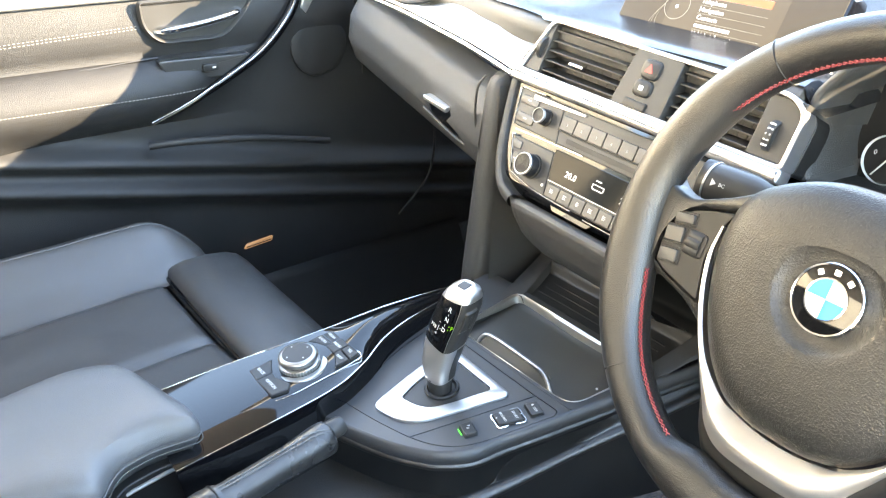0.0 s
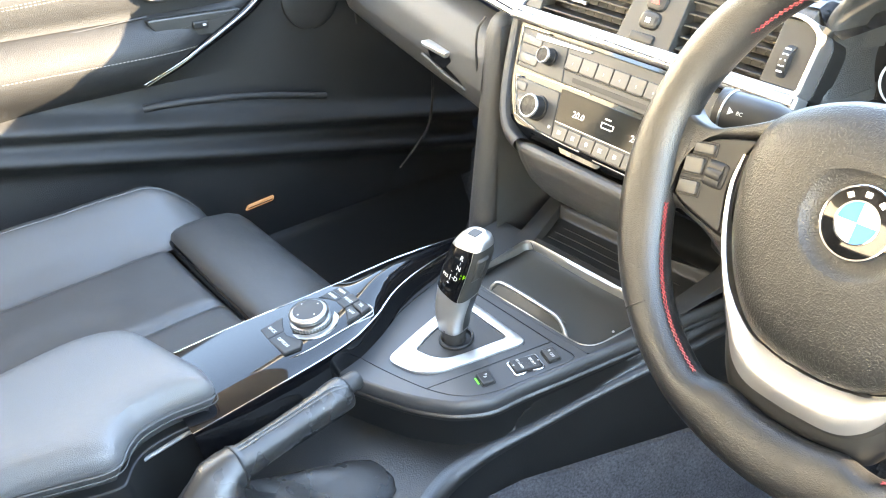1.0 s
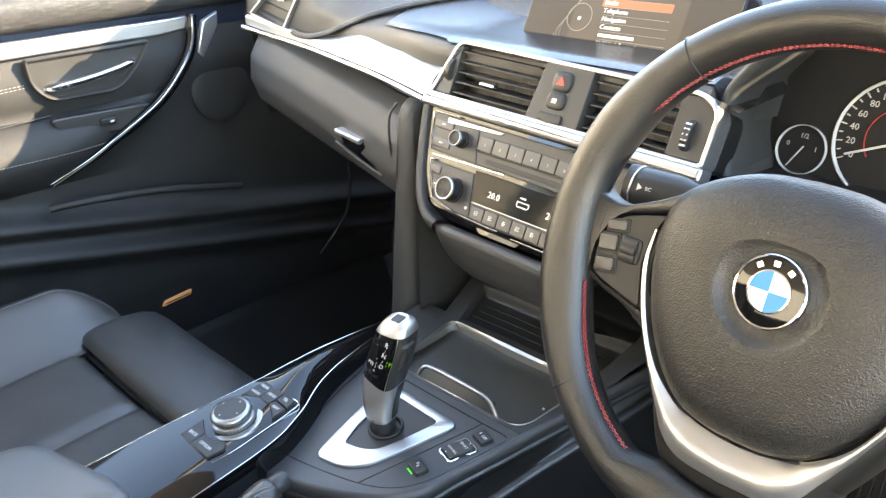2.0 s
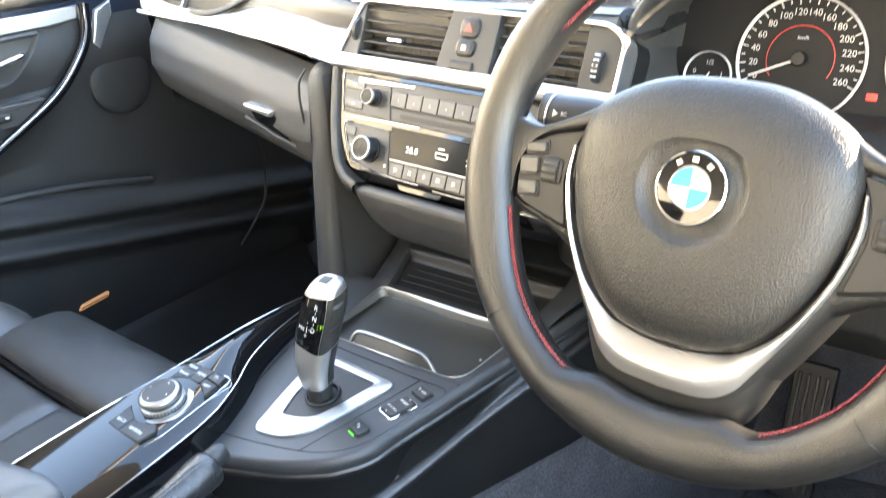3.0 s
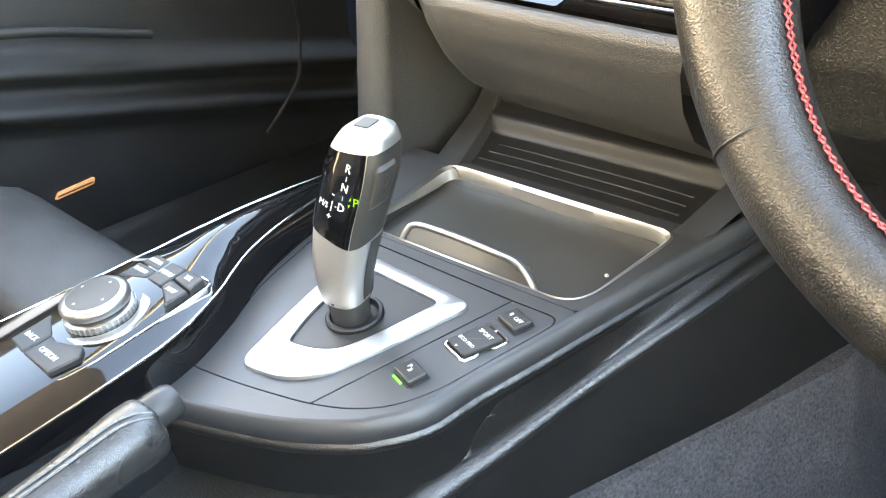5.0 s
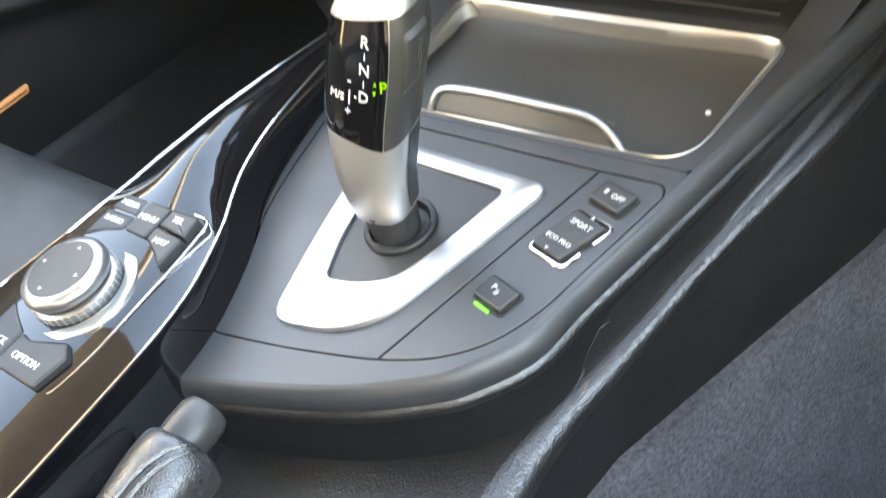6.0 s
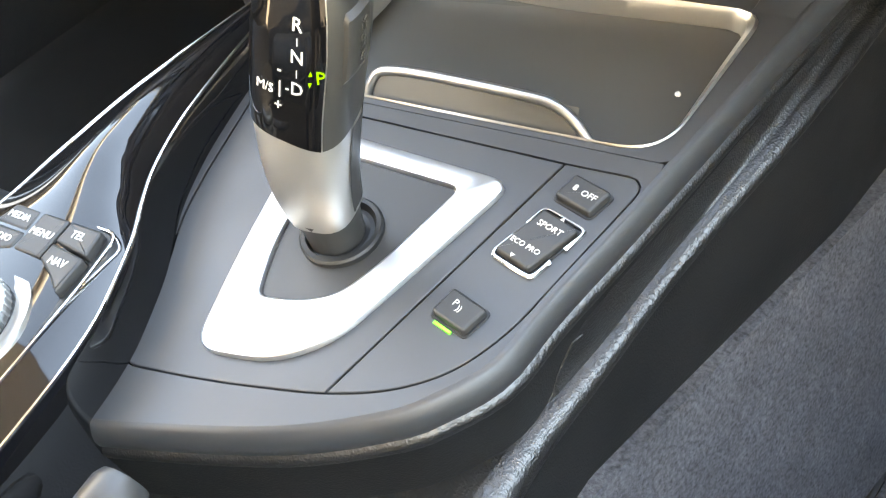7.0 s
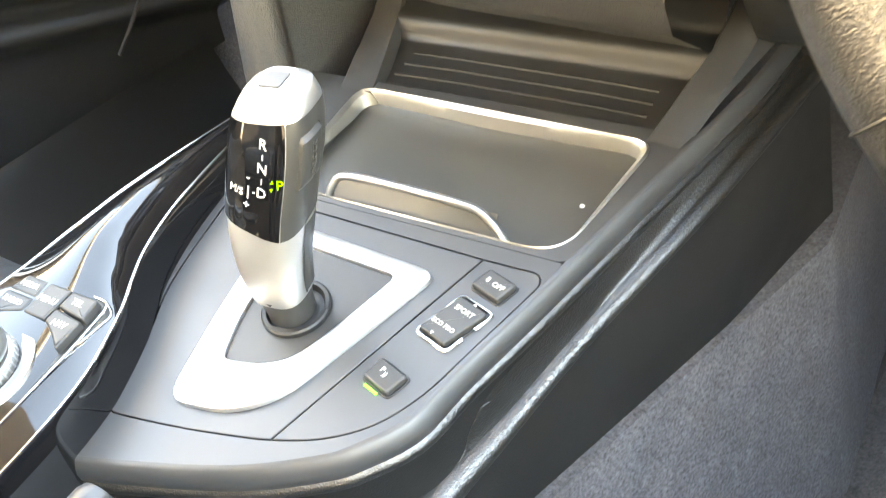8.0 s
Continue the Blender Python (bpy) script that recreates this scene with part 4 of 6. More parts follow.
def armrest():
    root = thing("armrest", CONSOLE, "black leather armrest lid with stitched edge above the console", "armrest")
    out = rounded([(-0.262, -0.62), (-0.262, -0.30), (-0.235, -0.248), (-0.112, -0.222), (-0.084, -0.225), (-0.089, -0.245), (-0.097, -0.272), (-0.096, -0.303), (-0.0855, -0.317), (-0.068, -0.330), (-0.069, -0.346), (-0.088, -0.385), (-0.109, -0.43), (-0.125, -0.62)],
                  [0.02, 0.04, 0.06, 0.03, 0.010, 0.01, 0.012, 0.012, 0.012, 0.010, 0.01, 0.02, 0.03, 0.02], 6)
    o = resample(out, 200)
    def eased(q, times):
        for _ in range(times):
            q = [((q[i - 1][0] + q[i][0] + q[(i + 1) % len(q)][0]) / 3, (q[i - 1][1] + q[i][1] + q[(i + 1) % len(q)][1]) / 3) for i in range(len(q))]
        return q
    rings = []
    for d, w in ((0.022, 0.022), (0.018, 0.026), (0.011, 0.036), (0.004, 0.0465), (0.0008, 0.0525), (0.0030, 0.0545), (0.0006, 0.0562), (0.0, 0.0605), (0.0022, 0.0685), (0.0070, 0.0755)):
        rings.append([(x, y, w) for x, y in (offset(o, -d) if d < 0.01 else eased(offset(o, -d), 4))])
    core = eased(offset(o, -0.0070), 10)
    for k, w in ((0.07, 0.0798), (0.16, 0.0822), (0.30, 0.0836), (0.5, 0.0843), (0.75, 0.0846), (0.97, 0.0847)):
        rings.append([(x + (-0.178 - x) * k, y + (-0.45 - y) * k * 0.5, w) for x, y in eased(core, int(60 * k) + 6)])
    # lid is paler than black leather: the glare is in its colour
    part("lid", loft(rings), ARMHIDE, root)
    part("piping", tube([(x, y, 0.0545) for x, y in offset(o, -0.0018)], 0.0011, 6, closed=True), DARK, root, "dark edge piping")
    part("stitch_line", tube([(x, y, 0.0470) for x, y in offset(o, 0.0001)], 0.0005, 6, closed=True), BLACKTHREAD, root)
    base = offset(o, -0.006)
    part("box", slab([(x, y) for x, y in base], -0.10, 0.026, 0.002), DARK, root)
    part("hinge_rail", tube([(-0.094, -0.222, 0.020), (-0.100, -0.262, 0.019), (-0.100, -0.308, 0.018)], 0.0022, 8), SILVER, root, "dull silver rail under the lid")
    return root


floor_mat(1)
# mirrored mat, added so its darker colour deepens the passenger footwell's shade
floor_mat(-1)
center_console()
selector()
switches()
side_trim()
controller()
handbrake()
armrest()


# ---- steering wheel ----
def steering_wheel():
    root = thing("steering_wheel", WHEELM, "black leather three-spoke steering wheel with red inner stitching and silver trim", "steering wheel")
    R, n = 0.1695, 144
    rings = []
    for k in range(n):
        a = 2 * math.pi * k / n
        deg = math.degrees(a) % 360
        grip = sum(math.exp(-((deg - g + 180) % 360 - 180) ** 2 / 160) for g in (28, 152)) * 0.0022
        rr, th = 0.0163 + grip, 0.0185 + grip * 0.5
        d = Vector((math.cos(a), math.sin(a), 0))
        low = min(1, max(0, (27 - abs(deg - 270)) / 11))
        low = low * low * (3 - 2 * low) * 0.0118
        inn = 0.0098 * sum(math.exp(-((deg - g) / 24) ** 2) for g in (196, 344))
        low = low + inn
        rings.append([d * (R + rr * math.cos(2 * math.pi * j / 20) - low * max(0, -math.cos(2 * math.pi * j / 20)) ** 0.6) + Vector((0, 0, (th - (low - inn) * 0.25) * math.sin(2 * math.pi * j / 20))) for j in range(20)])
    rim = part("rim", loft(rings, around=True), WHEELHIDE, root, "black grained leather rim")
    for a in (128, 222, 318, 52):
        d = Vector((math.cos(radians(a)), math.sin(radians(a)), 0))
        pts = [d * (R + 0.0166 * math.cos(2 * math.pi * j / 24)) + Vector((0, 0, 0.0188 * math.sin(2 * math.pi * j / 24))) for j in range(24)]
        part("rim_seam", tube(pts, 0.0006, 6, closed=True, up=d.cross(Vector((0, 0, 1)))), DARK, rim)
    # red cross stitching along the inside of the rim
    def stitches(a0, a1):
        bits, a, step = [], a0, 1.35
        def at(ang, off):
            d = Vector((math.cos(radians(ang)), math.sin(radians(ang)), 0))
            th = radians(180 - 20 + off)
            inn = 0.0098 * sum(math.exp(-((ang - g) / 24) ** 2) for g in (196, 344))
            return d * (R + 0.0170 * math.cos(th) - inn * max(0, -math.cos(th)) ** 0.6) + Vector((0, 0, 0.0192 * math.sin(th)))
        while a < a1:
            j = random.uniform(-0.1, 0.1)
            bits.append(tube([at(a + j, -4.5), at(a + step * 1.1 + j, 4.5)], 0.00058, 5))
            bits.append(tube([at(a + j, 4.5), at(a + step * 1.1, -4.5)], 0.00058, 5))
            a += step
        part("stitching", merged(*bits), RED, rim, "red cross stitching", kind="stuff")
    for a0, a1 in ((42, 148), (195, 243), (297, 345)):
        stitches(a0, a1)
    # airbag cover
    half = [(0.0, 0.072), (0.032, 0.070), (0.060, 0.061), (0.084, 0.045), (0.0935, 0.022), (0.0925, -0.008), (0.083, -0.042), (0.066, -0.072), (0.044, -0.093), (0.020, -0.1005), (0.0, -0.1015)]
    bag = [tuple(p) for p in smooth_line([Vector(p) for p in half], 5)]
    bag = resample(bag + [(-x, y) for x, y in bag[-2:0:-1]], 120)
    rings = []
    for d, z in ((0.002, -0.02), (0.0, -0.004), (0.0015, 0.004), (0.005, 0.010), (0.012, 0.0155), (0.024, 0.0195)):
        rings.append([(x, y, z) for x, y in offset(bag, -d)])
    for s, z in ((0.55, 0.0216), (0.42, 0.0223), (0.350, 0.0222), (0.338, 0.0216), (0.322, 0.0204), (0.295, 0.0186), (0.255, 0.0172), (0.15, 0.0168), (0.02, 0.0168)):
        if s > 0.4:
            rings.append([(x * s, y * s, z) for x, y in bag])
        else:
            rings.append([(0.105 * s * math.cos(math.atan2(y, x)), 0.105 * s * math.sin(math.atan2(y, x)), z) for x, y in bag])
    part("airbag_cover", loft(rings), AIRBAG, root, "black grained airbag cover")
    # round badge as plain coloured fields
    part("badge_rim", lathe([(0.0235, 0.0162), (0.0235, 0.0212), (0.0228, 0.0218), (0.0218, 0.0214), (0.0216, 0.019)], 48, cap=False), CHROME, root)
    part("badge_field", lathe([(0.0217, 0.0185), (0.0217, 0.0208), (0.0135, 0.0214), (0.001, 0.0214)], 48), PIANO, root)
    for k in range(4):
        q = [(0, 0)] + arc_pts(0, 0, 0.0128, 90 * k, 90 * k + 90, 12)
        part("badge_quarter", slab(q, 0.0205, 0.0221, 0.0002), BLUE if k in (1, 3) else WHITE, root)
    part("badge_ring", lathe([(0.0138, 0.0205), (0.0138, 0.0221), (0.0128, 0.0222), (0.0127, 0.0205)], 40, cap=False), CHROME, root)
    for a in (55, 90, 125):
        part("badge_mark", moved(block(0.0042, 0.0040, 0.0005, 0.0004), Matrix.Rotation(radians(a - 90), 4, "Z") @ Matrix.Translation((0, 0.0177, 0.0210))), CHROME, root)
    # silver V trim
    o = [(0.0966, 0.014), (0.0985, -0.010), (0.090, -0.042), (0.074, -0.074), (0.058, -0.101), (0.0465, -0.1180), (0.030, -0.1272), (0.0, -0.1295)]
    i = [(0.0950, 0.014), (0.0950, -0.010), (0.0855, -0.0425), (0.0685, -0.0735), (0.0455, -0.0940), (0.030, -0.0993), (0.016, -0.1020), (0.0, -0.1030)]
    so = smooth_line([Vector(p) for p in o], 6)
    si = smooth_line([Vector(p) for p in i], 6)
    so += [Vector((-p.x, p.y)) for p in so[-2::-1]]
    si += [Vector((-p.x, p.y)) for p in si[-2::-1]]
    rings = []
    for a, b in zip(so, si):
        row = [(a.x, a.y, -0.012)]
        for k in range(9):
            t = k / 8
            p = a.lerp(b, t)
            w = (a - b).length
            f = min(1, w / 0.022)
            row.append((p.x, p.y, 0.0035 + (0.002 + 0.0030 * f) * math.sin(math.pi / 2 * min(1, t / 0.45)) - 0.0075 * f * max(0, (t - 0.45) / 0.55) ** 1.2))
        row.append((b.x, b.y, -0.012))
        rings.append(row)
    part("silver_trim", loft(rings, closed=False), SILVER, root, "satin silver V-shaped spoke trim")
    # lower spoke
    top = smooth_line([Vector(p) for p in ((-0.058, -0.101), (-0.0465, -0.1185), (-0.030, -0.1277), (0, -0.1300), (0.030, -0.1277), (0.0465, -0.1185), (0.058, -0.101))], 6)
    end = smooth_line([Vector(p) for p in ((-0.068, -0.106), (-0.058, -0.131), (-0.044, -0.1445), (0, -0.1490), (0.044, -0.1445), (0.058, -0.131), (0.068, -0.106))], 6)
    rows = [[(*a.lerp(b, math.sin(t)), 0.0005 - 0.017 * (1 - math.cos(t)) - 0.004 * math.sin(t)) for t in [math.pi / 2 * q / 8 for q in range(9)]] for a, b in zip(top, end)]
    part("lower_spoke", loft(rows, closed=False), PODGREY, root)
    # side spokes with their keys
    for s in (-1, 1):
        def side(pts):
            return [(s * x, y) for x, y in pts][::s]
        under = ((0.0905, 0.022), (0.140, 0.0), (0.1415, -0.028), (0.1385, -0.031), (0.130, -0.0350), (0.112, -0.0405), (0.086, -0.0465), (0.094, -0.01))
        part("side_spoke", slab(rounded(side(under), 0.004, 3), -0.014, 0.0006, 0.003), DARK, root)
        brow = smooth_line([Vector(p) for p in ((0.146, -0.030), (0.1385, -0.0305), (0.130, -0.0348), (0.112, -0.0402), (0.088, -0.0460))], 4)
        chin = smooth_line([Vector(p) for p in ((0.150, -0.043), (0.138, -0.0405), (0.126, -0.0430), (0.108, -0.0482), (0.088, -0.0610))], 4)
        flank = [[Vector((s * a.lerp(b, math.sin(t)).x, a.lerp(b, math.sin(t)).y, 0.0006 - 0.016 * (1 - math.cos(t)))) for t in [math.pi / 2 * q / 8 for q in range(9)]] for a, b in zip(brow, chin)]
        part("spoke_flank", loft(flank, closed=False), AIRBAG, root)
        pod = ((0.0905, 0.0255), (0.108, 0.0215), (0.124, 0.0165), (0.1345, 0.006), (0.1405, -0.012), (0.1385, -0.028), (0.130, -0.033), (0.0935, -0.043), (0.1010, -0.012), (0.0985, 0.010))
        part("key_pod", slab(rounded(side(pod), 0.004, 3), -0.002, 0.0028, 0.001), PODGREY, root)
        for x, y, w, hh in ((0.1268, 0.0085, 0.0165, 0.0075), (0.1305, -0.0050, 0.0155, 0.0120), (0.1290, -0.0210, 0.0160, 0.0100)):
            spot = Matrix.Translation((s * x, y, 0.0022)) @ Matrix.Rotation(radians(-s * 8), 4, "Z")
            part("key_gap", moved(block(w + 0.0030, hh + 0.0030, 0.0012, 0.0006), spot), DARK, root)
            part("wheel_key", moved(block(w, hh, 0.0036, 0.0011), spot), KEYGREY if s < 0 else BUTTON, root)
        part("roller_frame", moved(block(0.019, 0.019, 0.0022, 0.002), Matrix.Translation((s * 0.1125, -0.006, 0.002))), DARK, root)
        for k in (-1, 0, 1):
            part("thumb_roller", moved(lathe([(0.001, -0.006), (0.0046, -0.006), (0.0052, -0.004), (0.0052, 0.004), (0.0046, 0.006), (0.001, 0.006)], 18), Matrix.Translation((s * 0.1125, -0.006 + 0.0048 * k, 0.002 - 0.0012 * abs(k))) @ Matrix.Rotation(radians(90), 4, "Y")), BUTTON, root)
        upper = smooth_line([Vector(p) for p in ((0.166, 0.050), (0.1555, 0.035), (0.1465, 0.0275), (0.135, 0.0248), (0.1235, 0.0253), (0.0995, 0.035), (0.0776, 0.0476))], 6)
        lower = smooth_line([Vector(p) for p in ((0.0776, 0.0300), (0.0905, 0.0268), (0.108, 0.0225), (0.125, 0.0175), (0.136, 0.0065), (0.1420, -0.012), (0.1415, -0.030), (0.150, -0.048), (0.166, -0.052))], 6)
        ups, downs = [Vector(p) for p in resample(upper, 34, False)], [Vector(p) for p in resample(lower[::-1], 34, False)]
        rows = []
        for p, q in zip(ups, downs):
            d = (q - p).normalized()
            c = min(0.0034, (q - p).length * 0.4)
            rows.append([(s * v.x, v.y, z) for v, z in ((p, -0.018), (p, 0.0004), (p + d * c * 0.3, 0.0030), (p + d * c, 0.0045), (q - d * c, 0.0045), (q - d * c * 0.3, 0.0030), (q, 0.0004), (q, -0.018))])
        part("spoke_web", loft(rows), WHEELHIDE, root, sharp=70)
    # dark skirt outside the silver trim
    rows = []
    for k, p in enumerate(so):
        a, b = so[max(k - 1, 0)], so[min(k + 1, len(so) - 1)]
        d = (b - a).normalized()
        n = Vector((-d.y, d.x))
        n = n if n.dot(p) > 0 else -n
        f = min(1, max(0, (-0.02 - p.y) / 0.03))
        rows.append([(p.x, p.y, 0.0015), (p.x + n.x * 0.003 * f, p.y + n.y * 0.003 * f, -0.0005), (p.x + n.x * 0.007 * f, p.y + n.y * 0.007 * f, -0.007), (p.x + n.x * 0.010 * f, p.y + n.y * 0.010 * f, -0.03)])
    part("spoke_skirt", loft(rows, closed=False), PODGREY, root)
    part("airbag_word", moved(words("AIRBAG", 0.0125, 0.0006), pose(-0.012, -0.062, 0.0198)), AIRBAG, root)
    part("hub", lathe([(0.06, -0.02), (0.055, -0.05), (0.05, -0.09), (0.001, -0.09)], 32), DARK, root)
    return root


def column():
    root = thing("steering_column", WHEELM, "black plastic steering column shroud with indicator stalk", "steering column")
    sh = loft([[(x, y, z) for x, y in rounded([(-0.062 * k, -0.055 * k), (0.062 * k, -0.055 * k), (0.062 * k, 0.05 * k), (-0.062 * k, 0.05 * k)], 0.02, 4)] for k, z in ((0.9, -0.045), (1, -0.06), (1.02, -0.16), (1.0, -0.32))])
    part("shroud", sh, SOFT, root)
    st = smooth_line([(-0.05, 0.034, -0.075), (-0.085, 0.035, -0.072), (-0.12, 0.037, -0.068), (-0.150, 0.037, -0.066), (-0.168, 0.036, -0.065)], 6)
    rad = [0.009 + 0.008 * min(1, max(0, (i / (len(st) - 1) - 0.25) / 0.3)) for i in range(len(st))]
    part("stalk", tube(st, rad, 16, flat=0.75, up=(0, 0, 1)), BUTTON, root, "grey indicator stalk with white symbols")
    e = st[-1]
    part("stalk_tip", moved(lathe([(0.0175, -0.003), (0.0182, 0.0), (0.0175, 0.005), (0.012, 0.007), (0.001, 0.0075)], 24), Matrix.Translation(e) @ Matrix.Rotation(radians(-80), 4, "Y") @ Matrix.Diagonal((0.6, 1, 1, 1))), BUTTON, root)
    part("legend", moved(words("BC", 0.0044), Matrix.Translation((-0.1465, 0.037, -0.0525))), PRINT, root)
    part("legend", moved(slab([(-0.0022, -0.0030), (0.0026, 0.0), (-0.0022, 0.0030)], 0, 0.0003, 0.0001), Matrix.Translation((-0.1545, 0.037, -0.0526))), PRINT, root)
    part("stalk_collar", tube([(-0.163 + 0.001 * math.cos(a), 0.0365 + 0.0172 * math.cos(a), -0.0652 + 0.0132 * math.sin(a)) for a in [2 * math.pi * k / 24 for k in range(24)]], 0.0009, 6, closed=True, up=(1, 0, 0)), SILVER, root, "thin pale collar")


# ---- dashboard ----
def dashboard():
    root = thing("dashboard", pose(0, 0, 0), "black soft-grained dashboard with silver decor strip", "dashboard")
    # upper pad, one long sheet
    profiles = (
        (-0.605, ((0.92, 0.86), (0.70, 0.865), (0.52, 0.852), (0.41, 0.838), (0.345, 0.818), (0.308, 0.795), (0.288, 0.760), (0.280, 0.712))),
        (-0.50, ((0.92, 0.86), (0.70, 0.865), (0.52, 0.852), (0.41, 0.835), (0.345, 0.813), (0.306, 0.787), (0.285, 0.750), (0.278, 0.706))),
        (-0.42, ((0.92, 0.86), (0.70, 0.865), (0.52, 0.85), (0.40, 0.815), (0.33, 0.78), (0.285, 0.745), (0.278, 0.722), (0.276, 0.704))),
        (-0.30, ((0.92, 0.86), (0.70, 0.860), (0.54, 0.84), (0.44, 0.800), (0.38, 0.768), (0.315, 0.745), (0.280, 0.733), (0.268, 0.712))),
        (-0.15, ((0.92, 0.86), (0.70, 0.850), (0.56, 0.81), (0.47, 0.765), (0.41, 0.742), (0.32, 0.734), (0.250, 0.734), (0.244, 0.700))),
        (0.19, ((0.92, 0.86), (0.70, 0.850), (0.56, 0.81), (0.47, 0.765), (0.41, 0.742), (0.32, 0.734), (0.250, 0.734), (0.244, 0.700))),
        (0.235, ((0.92, 0.86), (0.72, 0.855), (0.62, 0.84), (0.52, 0.82), (0.47, 0.80), (0.45, 0.78), (0.44, 0.73), (0.44, 0.68))),
        (0.75, ((0.92, 0.86), (0.72, 0.855), (0.62, 0.84), (0.52, 0.82), (0.47, 0.80), (0.45, 0.78), (0.44, 0.73), (0.44, 0.68))))
    def top(x, t):
        for (x0, a), (x1, b) in zip(profiles, profiles[1:]):
            if x0 <= x <= x1 + 1e-9:
                break
        s = (x - x0) / (x1 - x0)
        s = s * s * (3 - 2 * s)
        pts = [Vector(p).lerp(Vector(q), s) for p, q in zip(a, b)]
        line = smooth_line(pts, 5)
        k = t * (len(line) - 1)
        i = min(int(k), len(line) - 2)
        p = line[i].lerp(line[i + 1], k - i)
        return (x, p.x, p.y)
    part("upper_pad", surface(top, span(-0.605, 0.75, 100), span(0, 1, 31)), PADTOP, root, "soft grained upper pad")
    part("pad_end", loft([[Vector(top(-0.605, t)) + Vector((dx, 0, 0)) for t in span(0, 1, 31)] + [Vector((-0.605 + dx, 0.30, 0.56)), Vector((-0.605 + dx, 0.92, 0.56))] for dx in (0.0, -0.004)]), DARK, root, "dark end face beside the door")
    # bead of the overhanging pad, and the smooth shelf below it towards the vents
    bead = smooth_line([(-0.486, 0.274, 0.709), (-0.455, 0.266, 0.7075), (-0.424, 0.264, 0.709), (-0.395, 0.271, 0.716), (-0.370, 0.279, 0.7265), (-0.338, 0.290, 0.7395), (-0.305, 0.317, 0.7505), (-0.269, 0.356, 0.7600), (-0.223, 0.418, 0.769), (-0.17, 0.470, 0.778)], 6)
    part("pad_bead", tube(bead, 0.0040, 10), PADTOP, root, "rolled lower edge of the upper pad")
    # dark tube that draws the shadow line under the bead
    part("bead_shade", tube([p + Vector((0.002, -0.0045, -0.0015)) for p in bead], 0.0024, 8), DARK, root)
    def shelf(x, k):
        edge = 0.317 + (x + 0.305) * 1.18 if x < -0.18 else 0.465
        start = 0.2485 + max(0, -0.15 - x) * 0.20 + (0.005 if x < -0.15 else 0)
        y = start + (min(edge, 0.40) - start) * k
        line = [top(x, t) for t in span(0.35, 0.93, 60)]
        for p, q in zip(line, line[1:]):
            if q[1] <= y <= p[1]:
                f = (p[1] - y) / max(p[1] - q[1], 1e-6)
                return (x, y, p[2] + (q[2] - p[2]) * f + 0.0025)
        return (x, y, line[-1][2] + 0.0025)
    # overlay sheet, coloured dark so that the blue reflection contrasts with the pad
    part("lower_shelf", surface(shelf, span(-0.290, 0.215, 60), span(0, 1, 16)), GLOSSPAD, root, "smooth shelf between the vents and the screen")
    part("core", surface(lambda x, y: (x, y, 0.69), span(-0.60, 0.75, 8), span(0.37, 0.95, 6)), DARK, root)
    # glove box side: face below the decor strip
    def glove(x, t):
        k = min(1, max(0, (-x - 0.20) / 0.40))
        zt = 0.650 + 0.062 * k
        pts = [(0.255, zt), (0.222, zt - 0.012), (0.204, zt - 0.04), (0.200, zt - 0.075), (0.212, zt - 0.105), (0.24, zt - 0.13), (0.30, zt - 0.15), (0.46, zt - 0.16)]
        q = t * (len(pts) - 1)
        i = min(int(q), len(pts) - 2)
        y, z = Vector(pts[i]).lerp(Vector(pts[i + 1]), q - i)
        e = max(0, (-x - 0.555) / 0.045)
        return (x, y + 0.05 * k + 0.05 * e * e * (1 - 0.5 * t), z)
    part("glovebox", surface(glove, span(-0.600, -0.192, 40), span(0, 1, 29)), SOFT, root, "grained glovebox face")
    upright = Matrix(((1, 0, 0, 0), (0, 0, -1, 0), (0, 1, 0, 0), (0, 0, 0, 1)))
    cup = rounded([(-0.309, 0.606), (-0.300, 0.589), (-0.268, 0.578), (-0.236, 0.566), (-0.263, 0.602)], 0.004, 4)
    latch = part("glovebox_latch", moved(slab(cup, -0.215, -0.2085, 0.001), upright), PIANO, root, "gloss black latch cup")
    pull = rounded([(-0.312, 0.6115), (-0.311, 0.605), (-0.264, 0.598), (-0.262, 0.6055)], 0.0015, 3)
    part("latch_pull", moved(slab(pull, -0.215, -0.202, 0.002), upright), SILVER, latch, "bright latch pull")
    part("latch_lip", tube([(-0.322, 0.212, 0.590), (-0.30, 0.208, 0.5865), (-0.268, 0.207, 0.5755), (-0.230, 0.209, 0.5635)], 0.0018, 8), SOFT, latch)
    # decor strip
    low = [(-0.148, 0.214, 0.678), (-0.20, 0.224, 0.683), (-0.261, 0.235, 0.688), (-0.32, 0.243, 0.692), (-0.385, 0.25, 0.697), (-0.45, 0.26, 0.699), (-0.535, 0.270, 0.701), (-0.60, 0.272, 0.706)]
    high = [(-0.148, 0.245, 0.706), (-0.20, 0.255, 0.709), (-0.261, 0.262, 0.713), (-0.335, 0.273, 0.719), (-0.400, 0.271, 0.708), (-0.455, 0.272, 0.708), (-0.53, 0.276, 0.714), (-0.60, 0.277, 0.72)]
    a, b = smooth_line(low, 8), smooth_line(high, 8)
    rows = []
    for p, q in zip(a, b):
        row = []
        for k in range(9):
            t = k / 8
            m = p.lerp(q, t)
            row.append(m + Vector((0, -0.35, 0.9)) * 0.005 * math.sin(math.pi * t))
        rows.append(row)
    part("decor_strip", loft(rows, closed=False), SILVER, root, "satin silver decor strip")
    part("decor_edge", tube([p + Vector((0, -0.006, -0.003)) for p in a], 0.0035, 10), CHROME, root, "bright lower edge line")
